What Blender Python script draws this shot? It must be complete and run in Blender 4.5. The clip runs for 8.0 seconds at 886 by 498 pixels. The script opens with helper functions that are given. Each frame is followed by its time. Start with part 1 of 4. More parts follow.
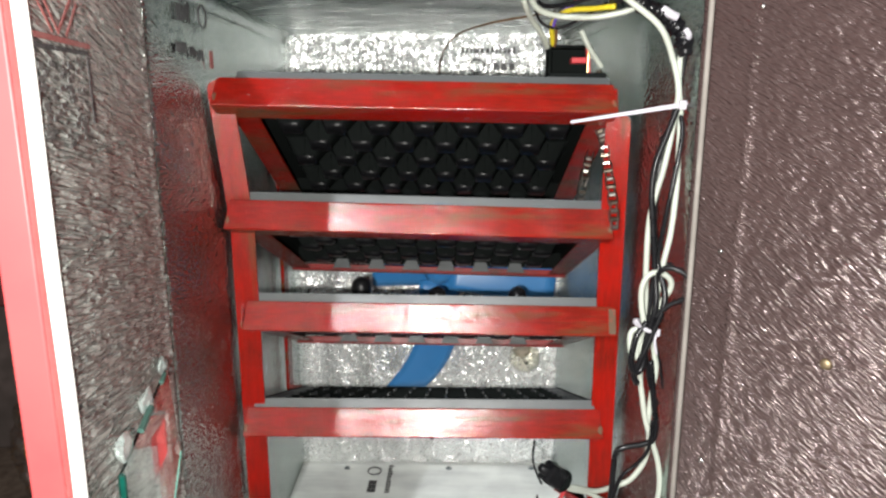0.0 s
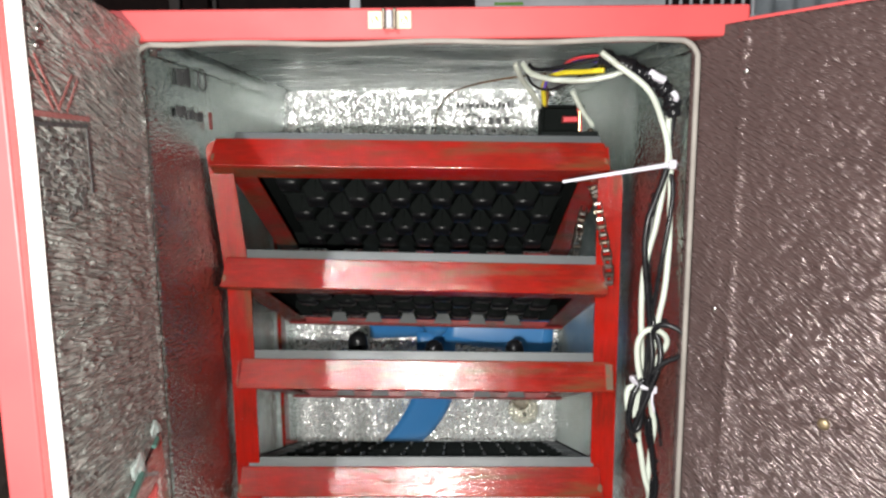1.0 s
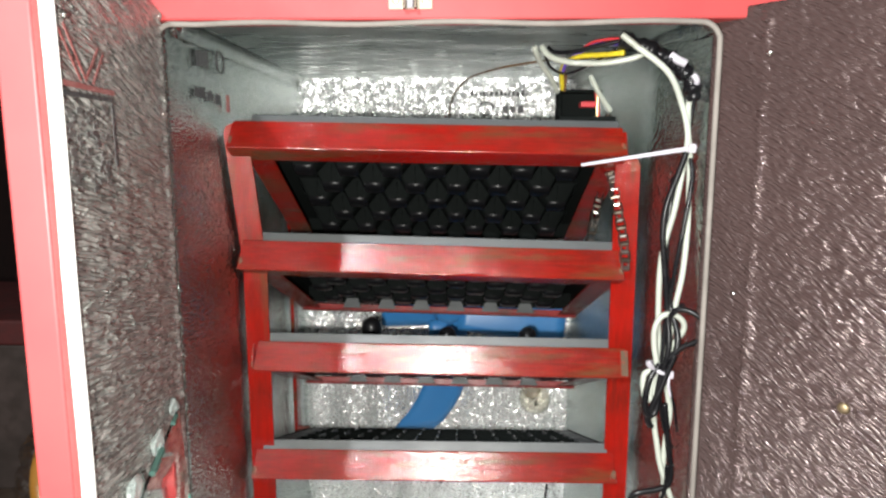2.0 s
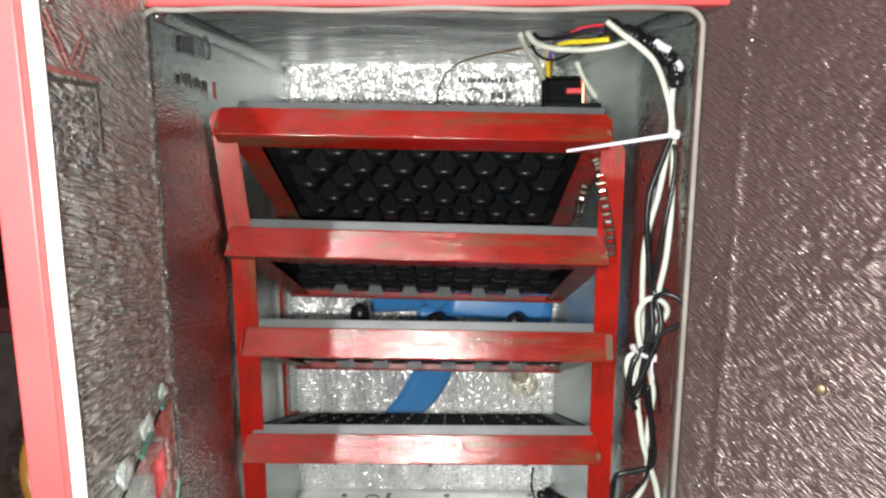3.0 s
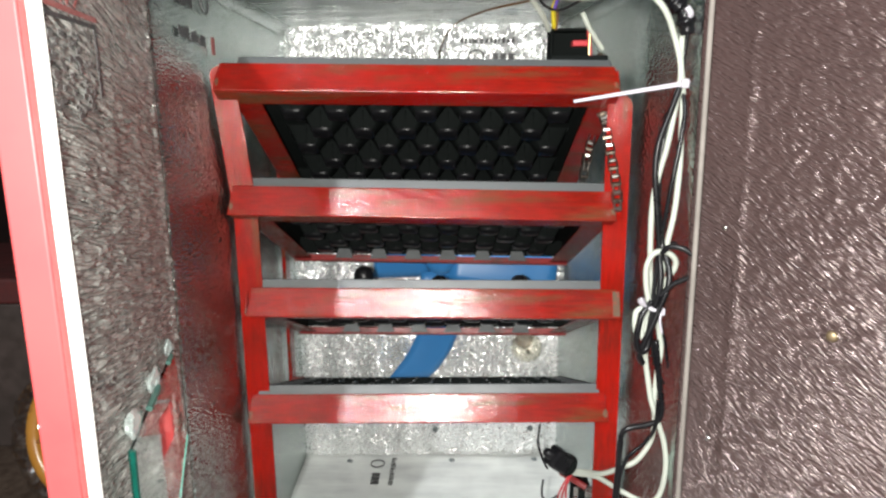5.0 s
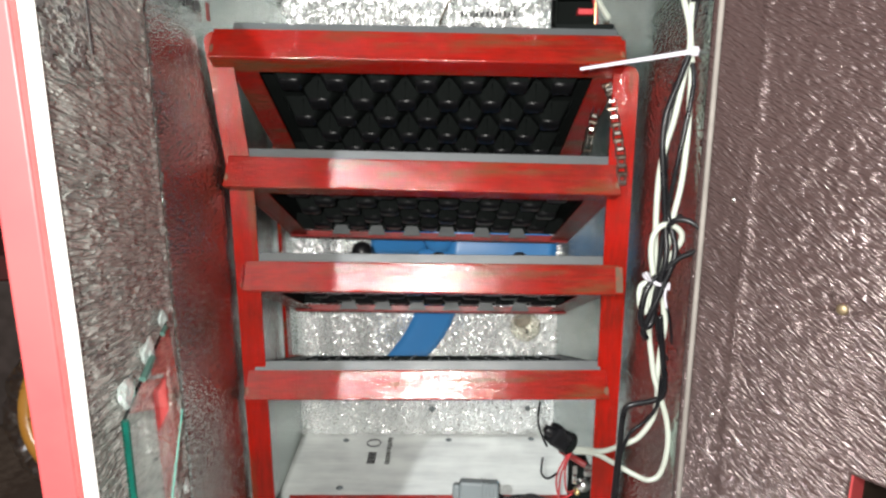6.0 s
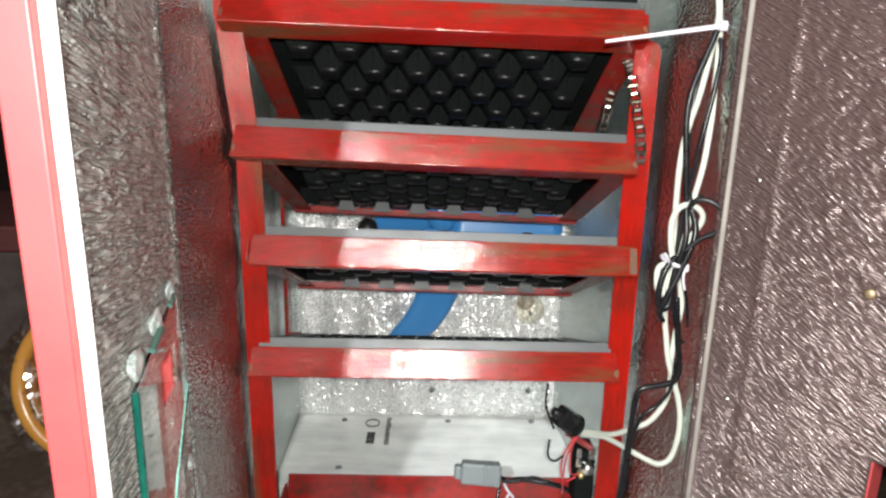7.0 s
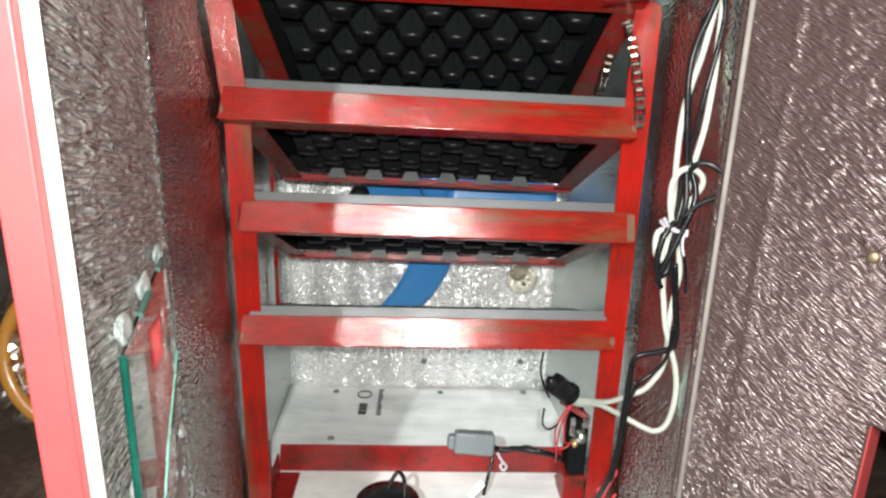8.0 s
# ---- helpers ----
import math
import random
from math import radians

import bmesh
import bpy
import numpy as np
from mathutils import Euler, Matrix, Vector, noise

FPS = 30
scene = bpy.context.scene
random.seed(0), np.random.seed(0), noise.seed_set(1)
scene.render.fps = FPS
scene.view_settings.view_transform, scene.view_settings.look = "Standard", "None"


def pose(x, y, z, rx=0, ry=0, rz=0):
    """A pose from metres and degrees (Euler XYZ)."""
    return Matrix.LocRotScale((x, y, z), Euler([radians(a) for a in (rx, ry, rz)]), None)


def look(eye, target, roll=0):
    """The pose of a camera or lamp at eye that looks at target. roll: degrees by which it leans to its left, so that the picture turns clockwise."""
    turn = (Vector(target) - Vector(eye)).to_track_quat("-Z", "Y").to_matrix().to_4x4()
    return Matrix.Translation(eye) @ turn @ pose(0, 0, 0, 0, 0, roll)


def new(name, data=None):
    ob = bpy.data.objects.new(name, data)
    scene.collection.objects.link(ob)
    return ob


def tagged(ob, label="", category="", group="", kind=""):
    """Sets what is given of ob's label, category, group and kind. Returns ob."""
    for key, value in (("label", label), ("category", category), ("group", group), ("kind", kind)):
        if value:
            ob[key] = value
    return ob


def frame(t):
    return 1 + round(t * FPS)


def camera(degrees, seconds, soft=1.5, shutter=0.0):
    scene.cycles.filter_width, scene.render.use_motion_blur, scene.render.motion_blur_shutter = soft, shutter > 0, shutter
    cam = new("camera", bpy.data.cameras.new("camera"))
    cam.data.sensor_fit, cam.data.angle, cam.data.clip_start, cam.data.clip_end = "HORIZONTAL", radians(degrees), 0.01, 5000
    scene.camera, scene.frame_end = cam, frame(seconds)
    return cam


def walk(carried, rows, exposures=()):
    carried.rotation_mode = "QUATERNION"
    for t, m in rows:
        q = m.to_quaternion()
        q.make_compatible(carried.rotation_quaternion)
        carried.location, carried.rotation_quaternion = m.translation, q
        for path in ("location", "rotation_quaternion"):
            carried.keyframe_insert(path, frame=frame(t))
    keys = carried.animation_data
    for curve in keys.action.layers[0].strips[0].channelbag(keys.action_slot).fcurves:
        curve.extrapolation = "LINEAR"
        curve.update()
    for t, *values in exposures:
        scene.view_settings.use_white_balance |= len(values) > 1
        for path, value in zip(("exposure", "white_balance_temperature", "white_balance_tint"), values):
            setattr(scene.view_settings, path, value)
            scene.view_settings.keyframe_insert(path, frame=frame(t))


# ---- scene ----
cam = camera(68.1, 8.0, 2.5)
PATH = [
    (0, (0.037, -0.749, 0.564), (0.005, 1.207, 0.15), -0.0),
    (0.5, (0.045, -0.756, 0.573), (-0.001, 1.217, 0.245), 0.4),
    (1, (0.042, -0.75, 0.581), (0.011, 1.229, 0.294), -0.4),
    (1.5, (0.03, -0.75, 0.568), (-0.027, 1.228, 0.277), -0.1),
    (3, (0.035, -0.758, 0.567), (0.013, 1.213, 0.229), -0.0),
    (3.5, (0.037, -0.752, 0.561), (0.018, 1.214, 0.193), -0.7),
    (4, (0.039, -0.75, 0.555), (0.02, 1.213, 0.174), -0.9),
    (4.5, (0.032, -0.755, 0.549), (0.009, 1.206, 0.16), -0.6),
    (6, (0.021, -0.742, 0.525), (0.017, 1.207, 0.078), -0.1),
    (6.5, (-0.002, -0.727, 0.517), (0.027, 1.216, 0.046), 1.0),
    (7, (-0.003, -0.726, 0.513), (0.022, 1.212, 0.018), 1.3),
    (7.5, (-0.009, -0.724, 0.511), (0.02, 1.213, 0.016), 1.4),
    (8, (-0.009, -0.715, 0.498), (0.051, 1.203, -0.065), 1.6),
]
walk(cam, [(t, look(eye, target, roll)) for t, eye, target, roll in PATH], [(0, -0.18), (4, -0.15), (6, -0.04), (8, 0.06)])

TORCH, ROOM = 51.0, 62.0

# ---- light ----
world = bpy.data.worlds.new("room_air")
world.use_nodes = True
world.node_tree.nodes["Background"].inputs["Color"].default_value = (0.75, 0.8, 0.9, 1)
world.node_tree.nodes["Background"].inputs["Strength"].default_value = 0.02
scene.world = world


def lamp(name, kind, where, aim, watts, size, colour=(1, 1, 1)):
    d = bpy.data.lights.new(name, kind)
    d.energy, d.color = watts, colour
    if kind == "AREA":
        d.shape, d.size = "DISK", size
    else:
        d.shadow_soft_size = size
    ob = new(name, d)
    ob.matrix_world = look(where, aim)
    return ob


# the torch beside the lens, and the room's lamp high on the far side
lamp("phone_torch", "POINT", (-0.004, -0.785, 0.552), (0, 0, 0.3), TORCH, 0.006, (1.0, 0.98, 0.93))
lamp("room_lamp", "AREA", (-0.574, -2.05, 1.55), (0.0, 0.0, 0.35), ROOM, 0.06, (0.96, 0.98, 1.0))


# ---- materials ----
def surface(name, base, rough=0.5, metal=0.0, second=None, grain=60.0, stretch=(1, 1, 1), bump=0.0, depth=0.001,
            spots=None, spot_scale=9.0, spot_low=0.55, spot_high=0.7, coat=0.0, gloss=0.5, rough_vary=0.1, cell=False, turned=(0, 0, 0), warp=0.0,
            coat_rough=0.14, peel=0.0):
    """A surface of two colours mixed by a large and a fine noise, with wear spots, roughness that varies, and relief."""
    m = bpy.data.materials.new(name)
    m.use_nodes = True
    nt = m.node_tree
    n, link = nt.nodes, nt.links
    b = n["Principled BSDF"]
    co = n.new("ShaderNodeTexCoord")
    mp = n.new("ShaderNodeMapping")
    mp.vector_type = "TEXTURE"
    mp.inputs["Scale"].default_value = [1 / k for k in stretch]
    mp.inputs["Rotation"].default_value = [radians(a) for a in turned]
    link.new(co.outputs["Object"], mp.inputs["Vector"])
    fine = n.new("ShaderNodeTexNoise")
    fine.inputs["Scale"].default_value, fine.inputs["Detail"].default_value, fine.inputs["Roughness"].default_value = grain, 5, 0.6
    link.new(mp.outputs[0], fine.inputs["Vector"])
    fine.inputs["Distortion"].default_value = warp
    big = n.new("ShaderNodeTexNoise")
    big.inputs["Scale"].default_value, big.inputs["Detail"].default_value = spot_scale, 4
    link.new(co.outputs["Object"], big.inputs["Vector"])
    mix = n.new("ShaderNodeMix")
    mix.data_type = "RGBA"
    mix.inputs[6].default_value = (*base, 1)
    mix.inputs[7].default_value = (*(second or tuple(c * 0.75 for c in base)), 1)
    half = n.new("ShaderNodeMath")
    half.operation = "MULTIPLY"
    link.new(fine.outputs["Fac"], half.inputs[0])
    link.new(big.outputs["Fac"], half.inputs[1])
    ramp0 = n.new("ShaderNodeMapRange")
    ramp0.inputs["From Min"].default_value, ramp0.inputs["From Max"].default_value = 0.15, 0.38
    link.new(half.outputs[0], ramp0.inputs["Value"])
    link.new(ramp0.outputs[0], mix.inputs[0])
    colour = mix.outputs[2]
    if spots:
        wear = n.new("ShaderNodeTexNoise")
        wear.inputs["Scale"].default_value, wear.inputs["Detail"].default_value, wear.inputs["Roughness"].default_value = spot_scale * 3, 6, 0.65
        link.new(mp.outputs[0], wear.inputs["Vector"])
        rg = n.new("ShaderNodeMapRange")
        rg.inputs["From Min"].default_value, rg.inputs["From Max"].default_value = spot_low, spot_high
        link.new(wear.outputs["Fac"], rg.inputs["Value"])
        mix2 = n.new("ShaderNodeMix")
        mix2.data_type = "RGBA"
        link.new(rg.outputs[0], mix2.inputs[0])
        link.new(colour, mix2.inputs[6])
        mix2.inputs[7].default_value = (*spots, 1)
        colour = mix2.outputs[2]
    link.new(colour, b.inputs["Base Color"])
    rr = n.new("ShaderNodeMapRange")
    rr.inputs["From Min"].default_value, rr.inputs["From Max"].default_value = 0.3, 0.7
    rr.inputs["To Min"].default_value, rr.inputs["To Max"].default_value = max(rough - rough_vary, 0.02), min(rough + rough_vary, 1)
    link.new(fine.outputs["Fac"], rr.inputs["Value"])
    link.new(rr.outputs[0], b.inputs["Roughness"])
    b.inputs["Metallic"].default_value, b.inputs["Specular IOR Level"].default_value = metal, gloss
    b.inputs["Coat Weight"].default_value, b.inputs["Coat Roughness"].default_value = coat, coat_rough
    if peel:                                                  # a top coat brushed in streaks, with sparse pimples in it
        streak = n.new("ShaderNodeTexNoise")
        streak.inputs["Scale"].default_value, streak.inputs["Detail"].default_value, streak.inputs["Roughness"].default_value = 320, 3, 0.65
        link.new(mp.outputs[0], streak.inputs["Vector"])
        skin = n.new("ShaderNodeTexNoise")
        skin.inputs["Scale"].default_value, skin.inputs["Detail"].default_value = 330, 2
        link.new(co.outputs["Object"], skin.inputs["Vector"])
        pimple = n.new("ShaderNodeMapRange")
        pimple.interpolation_type = "SMOOTHSTEP"
        pimple.inputs["From Min"].default_value, pimple.inputs["From Max"].default_value, pimple.inputs["To Max"].default_value = 0.58, 0.72, 0.7
        link.new(skin.outputs["Fac"], pimple.inputs["Value"])
        both = n.new("ShaderNodeMath")
        link.new(streak.outputs["Fac"], both.inputs[0])
        link.new(pimple.outputs[0], both.inputs[1])
        pb = n.new("ShaderNodeBump")
        pb.inputs["Distance"].default_value = peel
        link.new(both.outputs[0], pb.inputs["Height"])
        link.new(pb.outputs[0], b.inputs["Coat Normal"])
    if bump:
        bp = n.new("ShaderNodeBump")
        bp.inputs["Strength"].default_value, bp.inputs["Distance"].default_value = bump, depth
        if cell:                                              # dimples, round bowls, or wavy wrinkles with sharp crests
            if cell == "wrinkle":
                wave = n.new("ShaderNodeTexNoise")
                wave.inputs["Scale"].default_value, wave.inputs["Detail"].default_value, wave.inputs["Distortion"].default_value = grain * 0.5, 1.2, 0.5
                link.new(mp.outputs[0], wave.inputs["Vector"])
                fold = n.new("ShaderNodeMath")
                fold.operation = "SUBTRACT"
                fold.inputs[1].default_value = 0.5
                link.new(wave.outputs["Fac"], fold.inputs[0])
                fold2 = n.new("ShaderNodeMath")
                fold2.operation = "ABSOLUTE"
                link.new(fold.outputs[0], fold2.inputs[0])
                ease = n.new("ShaderNodeMapRange")
                ease.inputs["From Max"].default_value = 0.24
                ease.inputs["To Min"].default_value, ease.inputs["To Max"].default_value = 1.0, 0.0
                link.new(fold2.outputs[0], ease.inputs["Value"])
                height = ease.outputs[0]
            else:
                vo = n.new("ShaderNodeTexVoronoi")
                vo.inputs["Scale"].default_value = grain
                vo.feature = "SMOOTH_F1"
                link.new(mp.outputs[0], vo.inputs["Vector"])
                height = vo.outputs["Distance"]
                if cell == "bowl":
                    vo.feature = "F1"
                    square = n.new("ShaderNodeMath")
                    square.operation = "POWER"
                    square.inputs[1].default_value = 2.0
                    link.new(height, square.inputs[0])
                    height = square.outputs[0]
            add = n.new("ShaderNodeMath")
            add.operation = "MULTIPLY_ADD"
            link.new(fine.outputs["Fac"], add.inputs[0])
            add.inputs[1].default_value = 0.4 if cell == "dimple" else 0.06
            link.new(height, add.inputs[2])
            link.new(add.outputs[0], bp.inputs["Height"])
        else:
            link.new(fine.outputs["Fac"], bp.inputs["Height"])
        link.new(bp.outputs[0], b.inputs["Normal"])
    return m


def clear(name, colour, rough=0.02, ior=1.45):
    m = bpy.data.materials.new(name)
    m.use_nodes = True
    b = m.node_tree.nodes["Principled BSDF"]
    b.inputs["Base Color"].default_value = (*colour, 1)
    b.inputs["Roughness"].default_value, b.inputs["IOR"].default_value = rough, ior
    b.inputs["Transmission Weight"].default_value = 1.0
    return m


RED = surface("red_enamel", (0.245, 0.0055, 0.0025), 0.50, second=(0.125, 0.007, 0.0035), grain=240, stretch=(0.16, 1, 1), bump=0.3, depth=0.0006,
              spots=(0.085, 0.034, 0.014), spot_scale=9, spot_low=0.48, spot_high=0.62, rough_vary=0.08, gloss=0.0, coat=0.85, coat_rough=0.13, peel=0.0008)
RED.node_tree.nodes["Principled BSDF"].inputs["Coat IOR"].default_value = 1.6
RED_UPRIGHT = surface("red_enamel_brushed_upright", (0.245, 0.0055, 0.0025), 0.50, second=(0.125, 0.007, 0.0035), grain=240, stretch=(1, 1, 0.16), bump=0.3, depth=0.0006,
              spots=(0.085, 0.034, 0.014), spot_scale=9, spot_low=0.54, spot_high=0.70, rough_vary=0.08, gloss=0.0, coat=0.60, coat_rough=0.13, peel=0.0008)
RED_UPRIGHT.node_tree.nodes["Principled BSDF"].inputs["Coat IOR"].default_value = 1.6
RED_SKIN = surface("red_sheet_paint", (0.42, 0.060, 0.060), 0.46, second=(0.37, 0.050, 0.052), grain=30, bump=0.05, depth=0.0006, rough_vary=0.05, gloss=0.3)
# grimy enamel; the dark base also stands in for shade on rear bars
RED_DARK = surface("red_enamel_grime_and_shade", (0.26, 0.010, 0.008), 0.4, second=(0.14, 0.012, 0.01), grain=70, bump=0.3, depth=0.001,
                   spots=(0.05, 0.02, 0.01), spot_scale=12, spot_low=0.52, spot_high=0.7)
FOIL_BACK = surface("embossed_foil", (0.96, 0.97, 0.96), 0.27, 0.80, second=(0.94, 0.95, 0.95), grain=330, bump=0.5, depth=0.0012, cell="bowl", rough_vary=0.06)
# side foil: base darkened and greened to offset red reflected light
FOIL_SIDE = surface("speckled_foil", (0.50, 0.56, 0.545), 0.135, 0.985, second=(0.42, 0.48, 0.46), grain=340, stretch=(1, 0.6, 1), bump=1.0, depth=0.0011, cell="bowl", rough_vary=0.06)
# ceiling: split from the floor's foil, its dimmer light put into the base
FOIL_CEILING = surface("dimmed_foil", (0.50, 0.555, 0.54), 0.30, 0.85, second=(0.36, 0.41, 0.40), grain=55, stretch=(0.2, 1, 1), bump=0.3, depth=0.0012, rough_vary=0.1, spot_scale=14)
# floor: pale matte base stands in for torchlight thrown back by the corner
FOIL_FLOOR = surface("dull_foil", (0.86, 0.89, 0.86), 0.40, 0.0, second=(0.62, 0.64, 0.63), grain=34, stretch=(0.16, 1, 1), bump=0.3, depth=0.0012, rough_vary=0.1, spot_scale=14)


def door_foil(name, turned, stretch, rough, depth, grain, metal, base, cell="dimple", gloss=0.5):
    return surface(name, base, rough, metal, second=tuple(0.82 * c for c in base), grain=grain, stretch=stretch, bump=1.0, depth=depth, rough_vary=0.08, turned=turned, warp=0.3, cell=cell, gloss=gloss)


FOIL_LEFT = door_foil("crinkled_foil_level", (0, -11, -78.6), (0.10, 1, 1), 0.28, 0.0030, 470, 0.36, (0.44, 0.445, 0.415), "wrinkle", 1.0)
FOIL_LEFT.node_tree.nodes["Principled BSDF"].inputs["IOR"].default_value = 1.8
# same foil as the left; its dim reddish reflections are put into the base
FOIL_RIGHT = door_foil("crinkled_foil_slanting_dimmed", (0, 28, -50.6), (0.20, 1, 1), 0.21, 0.0025, 560, 0.35, (0.088, 0.058, 0.055), "dimple", 0.62)
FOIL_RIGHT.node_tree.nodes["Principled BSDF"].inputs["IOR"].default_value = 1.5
# one tray plastic: BLACK is its shaded tone, RIM its dusty torchlit one
BLACK = surface("black_plastic", (0.0056, 0.0068, 0.0064), 0.85, second=(0.0075, 0.009, 0.0086), grain=45, bump=0.2, depth=0.0008, gloss=0.03)
NUBBED = surface("polished_black_plastic", (0.007, 0.007, 0.008), 0.30, grain=60, gloss=0.13, rough_vary=0.05)
RIM = surface("dusty_torchlit_black_plastic", (0.070, 0.076, 0.078), 0.5, second=(0.050, 0.055, 0.057), grain=40, stretch=(0.4, 1, 1), bump=0.1, depth=0.0004)
GASKET = surface("white_foam_tape", (0.88, 0.88, 0.86), 0.7, second=(0.80, 0.79, 0.76), grain=40, bump=0.4, depth=0.0015)
CREAM = surface("cream_plating", (0.40, 0.37, 0.29), 0.4, second=(0.34, 0.30, 0.22), grain=120)
# off-white tape; its weaker light is put into a greyer base
GASKET_DIM = surface("dimmed_foam_tape", (0.21, 0.19, 0.17), 0.8, second=(0.15, 0.135, 0.12), grain=40, bump=0.4, depth=0.0015)
WHITE_PVC = surface("white_pvc", (0.42, 0.45, 0.39), 0.45, second=(0.34, 0.36, 0.31), grain=30)
BLACK_PVC = surface("black_pvc", (0.005, 0.005, 0.006), 0.3, second=(0.009, 0.009, 0.010), grain=30, gloss=0.25)
NYLON = surface("white_nylon", (0.46, 0.44, 0.48), 0.4, second=(0.38, 0.36, 0.40), grain=30)
PURPLE = surface("purple_pvc", (0.13, 0.07, 0.42), 0.4)
YELLOW = surface("yellow_pvc", (0.72, 0.58, 0.03), 0.4)
BROWN = surface("brown_pvc", (0.16, 0.08, 0.03), 0.45)
DARK_RED = surface("dark_red_pvc", (0.16, 0.012, 0.012), 0.5)
PINK = surface("red_pvc", (0.55, 0.04, 0.05), 0.4)
BLUE = surface("blue_fan_plastic", (0.04, 0.21, 0.50), 0.35, second=(0.04, 0.20, 0.48), grain=20, rough_vary=0.05)
GREY = surface("grey_plastic", (0.16, 0.185, 0.19), 0.45, second=(0.13, 0.15, 0.155), grain=30)
STEEL = surface("bright_steel", (0.72, 0.72, 0.70), 0.28, 1.0, second=(0.5, 0.49, 0.46), grain=60)
CHAIN = surface("worn_chain_steel", (0.34, 0.32, 0.29), 0.34, 1.0, second=(0.20, 0.18, 0.16), grain=180)
OILED = surface("oiled_steel", (0.16, 0.13, 0.10), 0.4, 1.0, second=(0.08, 0.06, 0.05), grain=90)
BARE = surface("bare_rusty_metal", (0.055, 0.038, 0.018), 0.7, 0.0, second=(0.10, 0.035, 0.012), grain=120, bump=0.4, depth=0.0008, spots=(0.33, 0.02, 0.012), spot_scale=40)
OLD_BRASS = surface("dull_brass", (0.32, 0.25, 0.15), 0.5, 0.8, second=(0.22, 0.16, 0.10), grain=200)
BRASS = surface("plated_brass", (0.75, 0.6, 0.28), 0.35, 1.0, grain=80)
INK = surface("black_ink", (0.015, 0.015, 0.017), 0.5, 0.0, second=(0.06, 0.06, 0.06), grain=420, stretch=(1, 1, 1), rough_vary=0.2)
INK_FADED = surface("worn_black_ink", (0.05, 0.05, 0.052), 0.45, 0.3, second=(0.20, 0.20, 0.19), grain=420)
RED_INK = surface("red_ink", (0.28, 0.05, 0.045), 0.5, 0.3, second=(0.36, 0.16, 0.15), grain=380)
PAPER = surface("white_paper", (0.86, 0.84, 0.82), 0.8, grain=40)
GLASS = clear("window_glass", (0.93, 0.98, 0.96))
GLASS_EDGE = surface("green_glass_edge", (0.002, 0.045, 0.033), 0.15, second=(0.005, 0.10, 0.075), grain=60)
GLASS_DULL = surface("dull_glass_edge", (0.035, 0.085, 0.072), 0.4, second=(0.06, 0.12, 0.10), grain=120)
GLASS_RIM = surface("pale_glass_rim", (0.10, 0.48, 0.38), 0.12, second=(0.25, 0.62, 0.52), grain=90)
SILICONE = surface("clear_silicone", (0.42, 0.49, 0.47), 0.3, second=(0.62, 0.69, 0.67), grain=60, bump=0.5, depth=0.002)
SILICONE.node_tree.nodes["Principled BSDF"].inputs["Transmission Weight"].default_value = 0.6
BULB_GLASS = clear("bulb_glass", (0.95, 0.93, 0.86), 0.02, 1.5)
WRAP = clear("clear_film", (1, 1, 1))
WRAP.node_tree.nodes.remove(WRAP.node_tree.nodes["Principled BSDF"])
_see = WRAP.node_tree.nodes.new("ShaderNodeBsdfTransparent")
_see.inputs["Color"].default_value = (0.97, 0.95, 0.91, 1)
_sheen = WRAP.node_tree.nodes.new("ShaderNodeBsdfGlossy")
_sheen.inputs["Roughness"].default_value = 0.16
_film = WRAP.node_tree.nodes.new("ShaderNodeMixShader")
_film.inputs[0].default_value = 0.42
WRAP.node_tree.links.new(_see.outputs[0], _film.inputs[1])
WRAP.node_tree.links.new(_sheen.outputs[0], _film.inputs[2])
WRAP.node_tree.links.new(_film.outputs[0], WRAP.node_tree.nodes["Material Output"].inputs["Surface"])
AMBER = surface("amber_hose", (0.32, 0.15, 0.03), 0.25, second=(0.3, 0.13, 0.02), grain=30)
GROUND = surface("brown_floor", (0.042, 0.027, 0.019), 0.6, second=(0.085, 0.06, 0.043), grain=60, bump=0.3, depth=0.002, spot_scale=5)
PLASTER = surface("dim_plaster", (0.06, 0.033, 0.03), 0.85, second=(0.042, 0.026, 0.024), grain=12, bump=0.2, depth=0.002, spot_scale=2)
SHEET = surface("galvanised_sheet", (0.74, 0.80, 0.83), 0.5, 0.2, second=(0.55, 0.6, 0.63), grain=20)
SIGN = surface("white_board", (0.8, 0.8, 0.82), 0.5, grain=10)
GREEN = surface("green_print", (0.2, 0.5, 0.05), 0.5)
LID = surface("dull_red_board", (0.07, 0.008, 0.007), 0.7, second=(0.04, 0.007, 0.006), grain=40)
DARK = surface("dark_wood", (0.03, 0.022, 0.018), 0.6, second=(0.05, 0.035, 0.03), grain=30)


# ---- building tools ----
def thing(name, where, label, category, group=""):
    ob = new(name)
    ob.matrix_basis = where if isinstance(where, Matrix) else Matrix.Translation(where)
    return tagged(ob, label, category, group)


def chain_of(ob):
    m = ob.matrix_basis.copy()
    if ob.parent:
        m = chain_of(ob.parent) @ ob.matrix_parent_inverse @ m
    return m


def mesh_of(name, bm, material, smooth=False):
    me = bpy.data.meshes.new(name)
    bmesh.ops.recalc_face_normals(bm, faces=bm.faces)
    if smooth:
        for f in bm.faces:
            f.smooth = True
    bm.to_mesh(me)
    bm.free()
    me.materials.append(material)
    return me


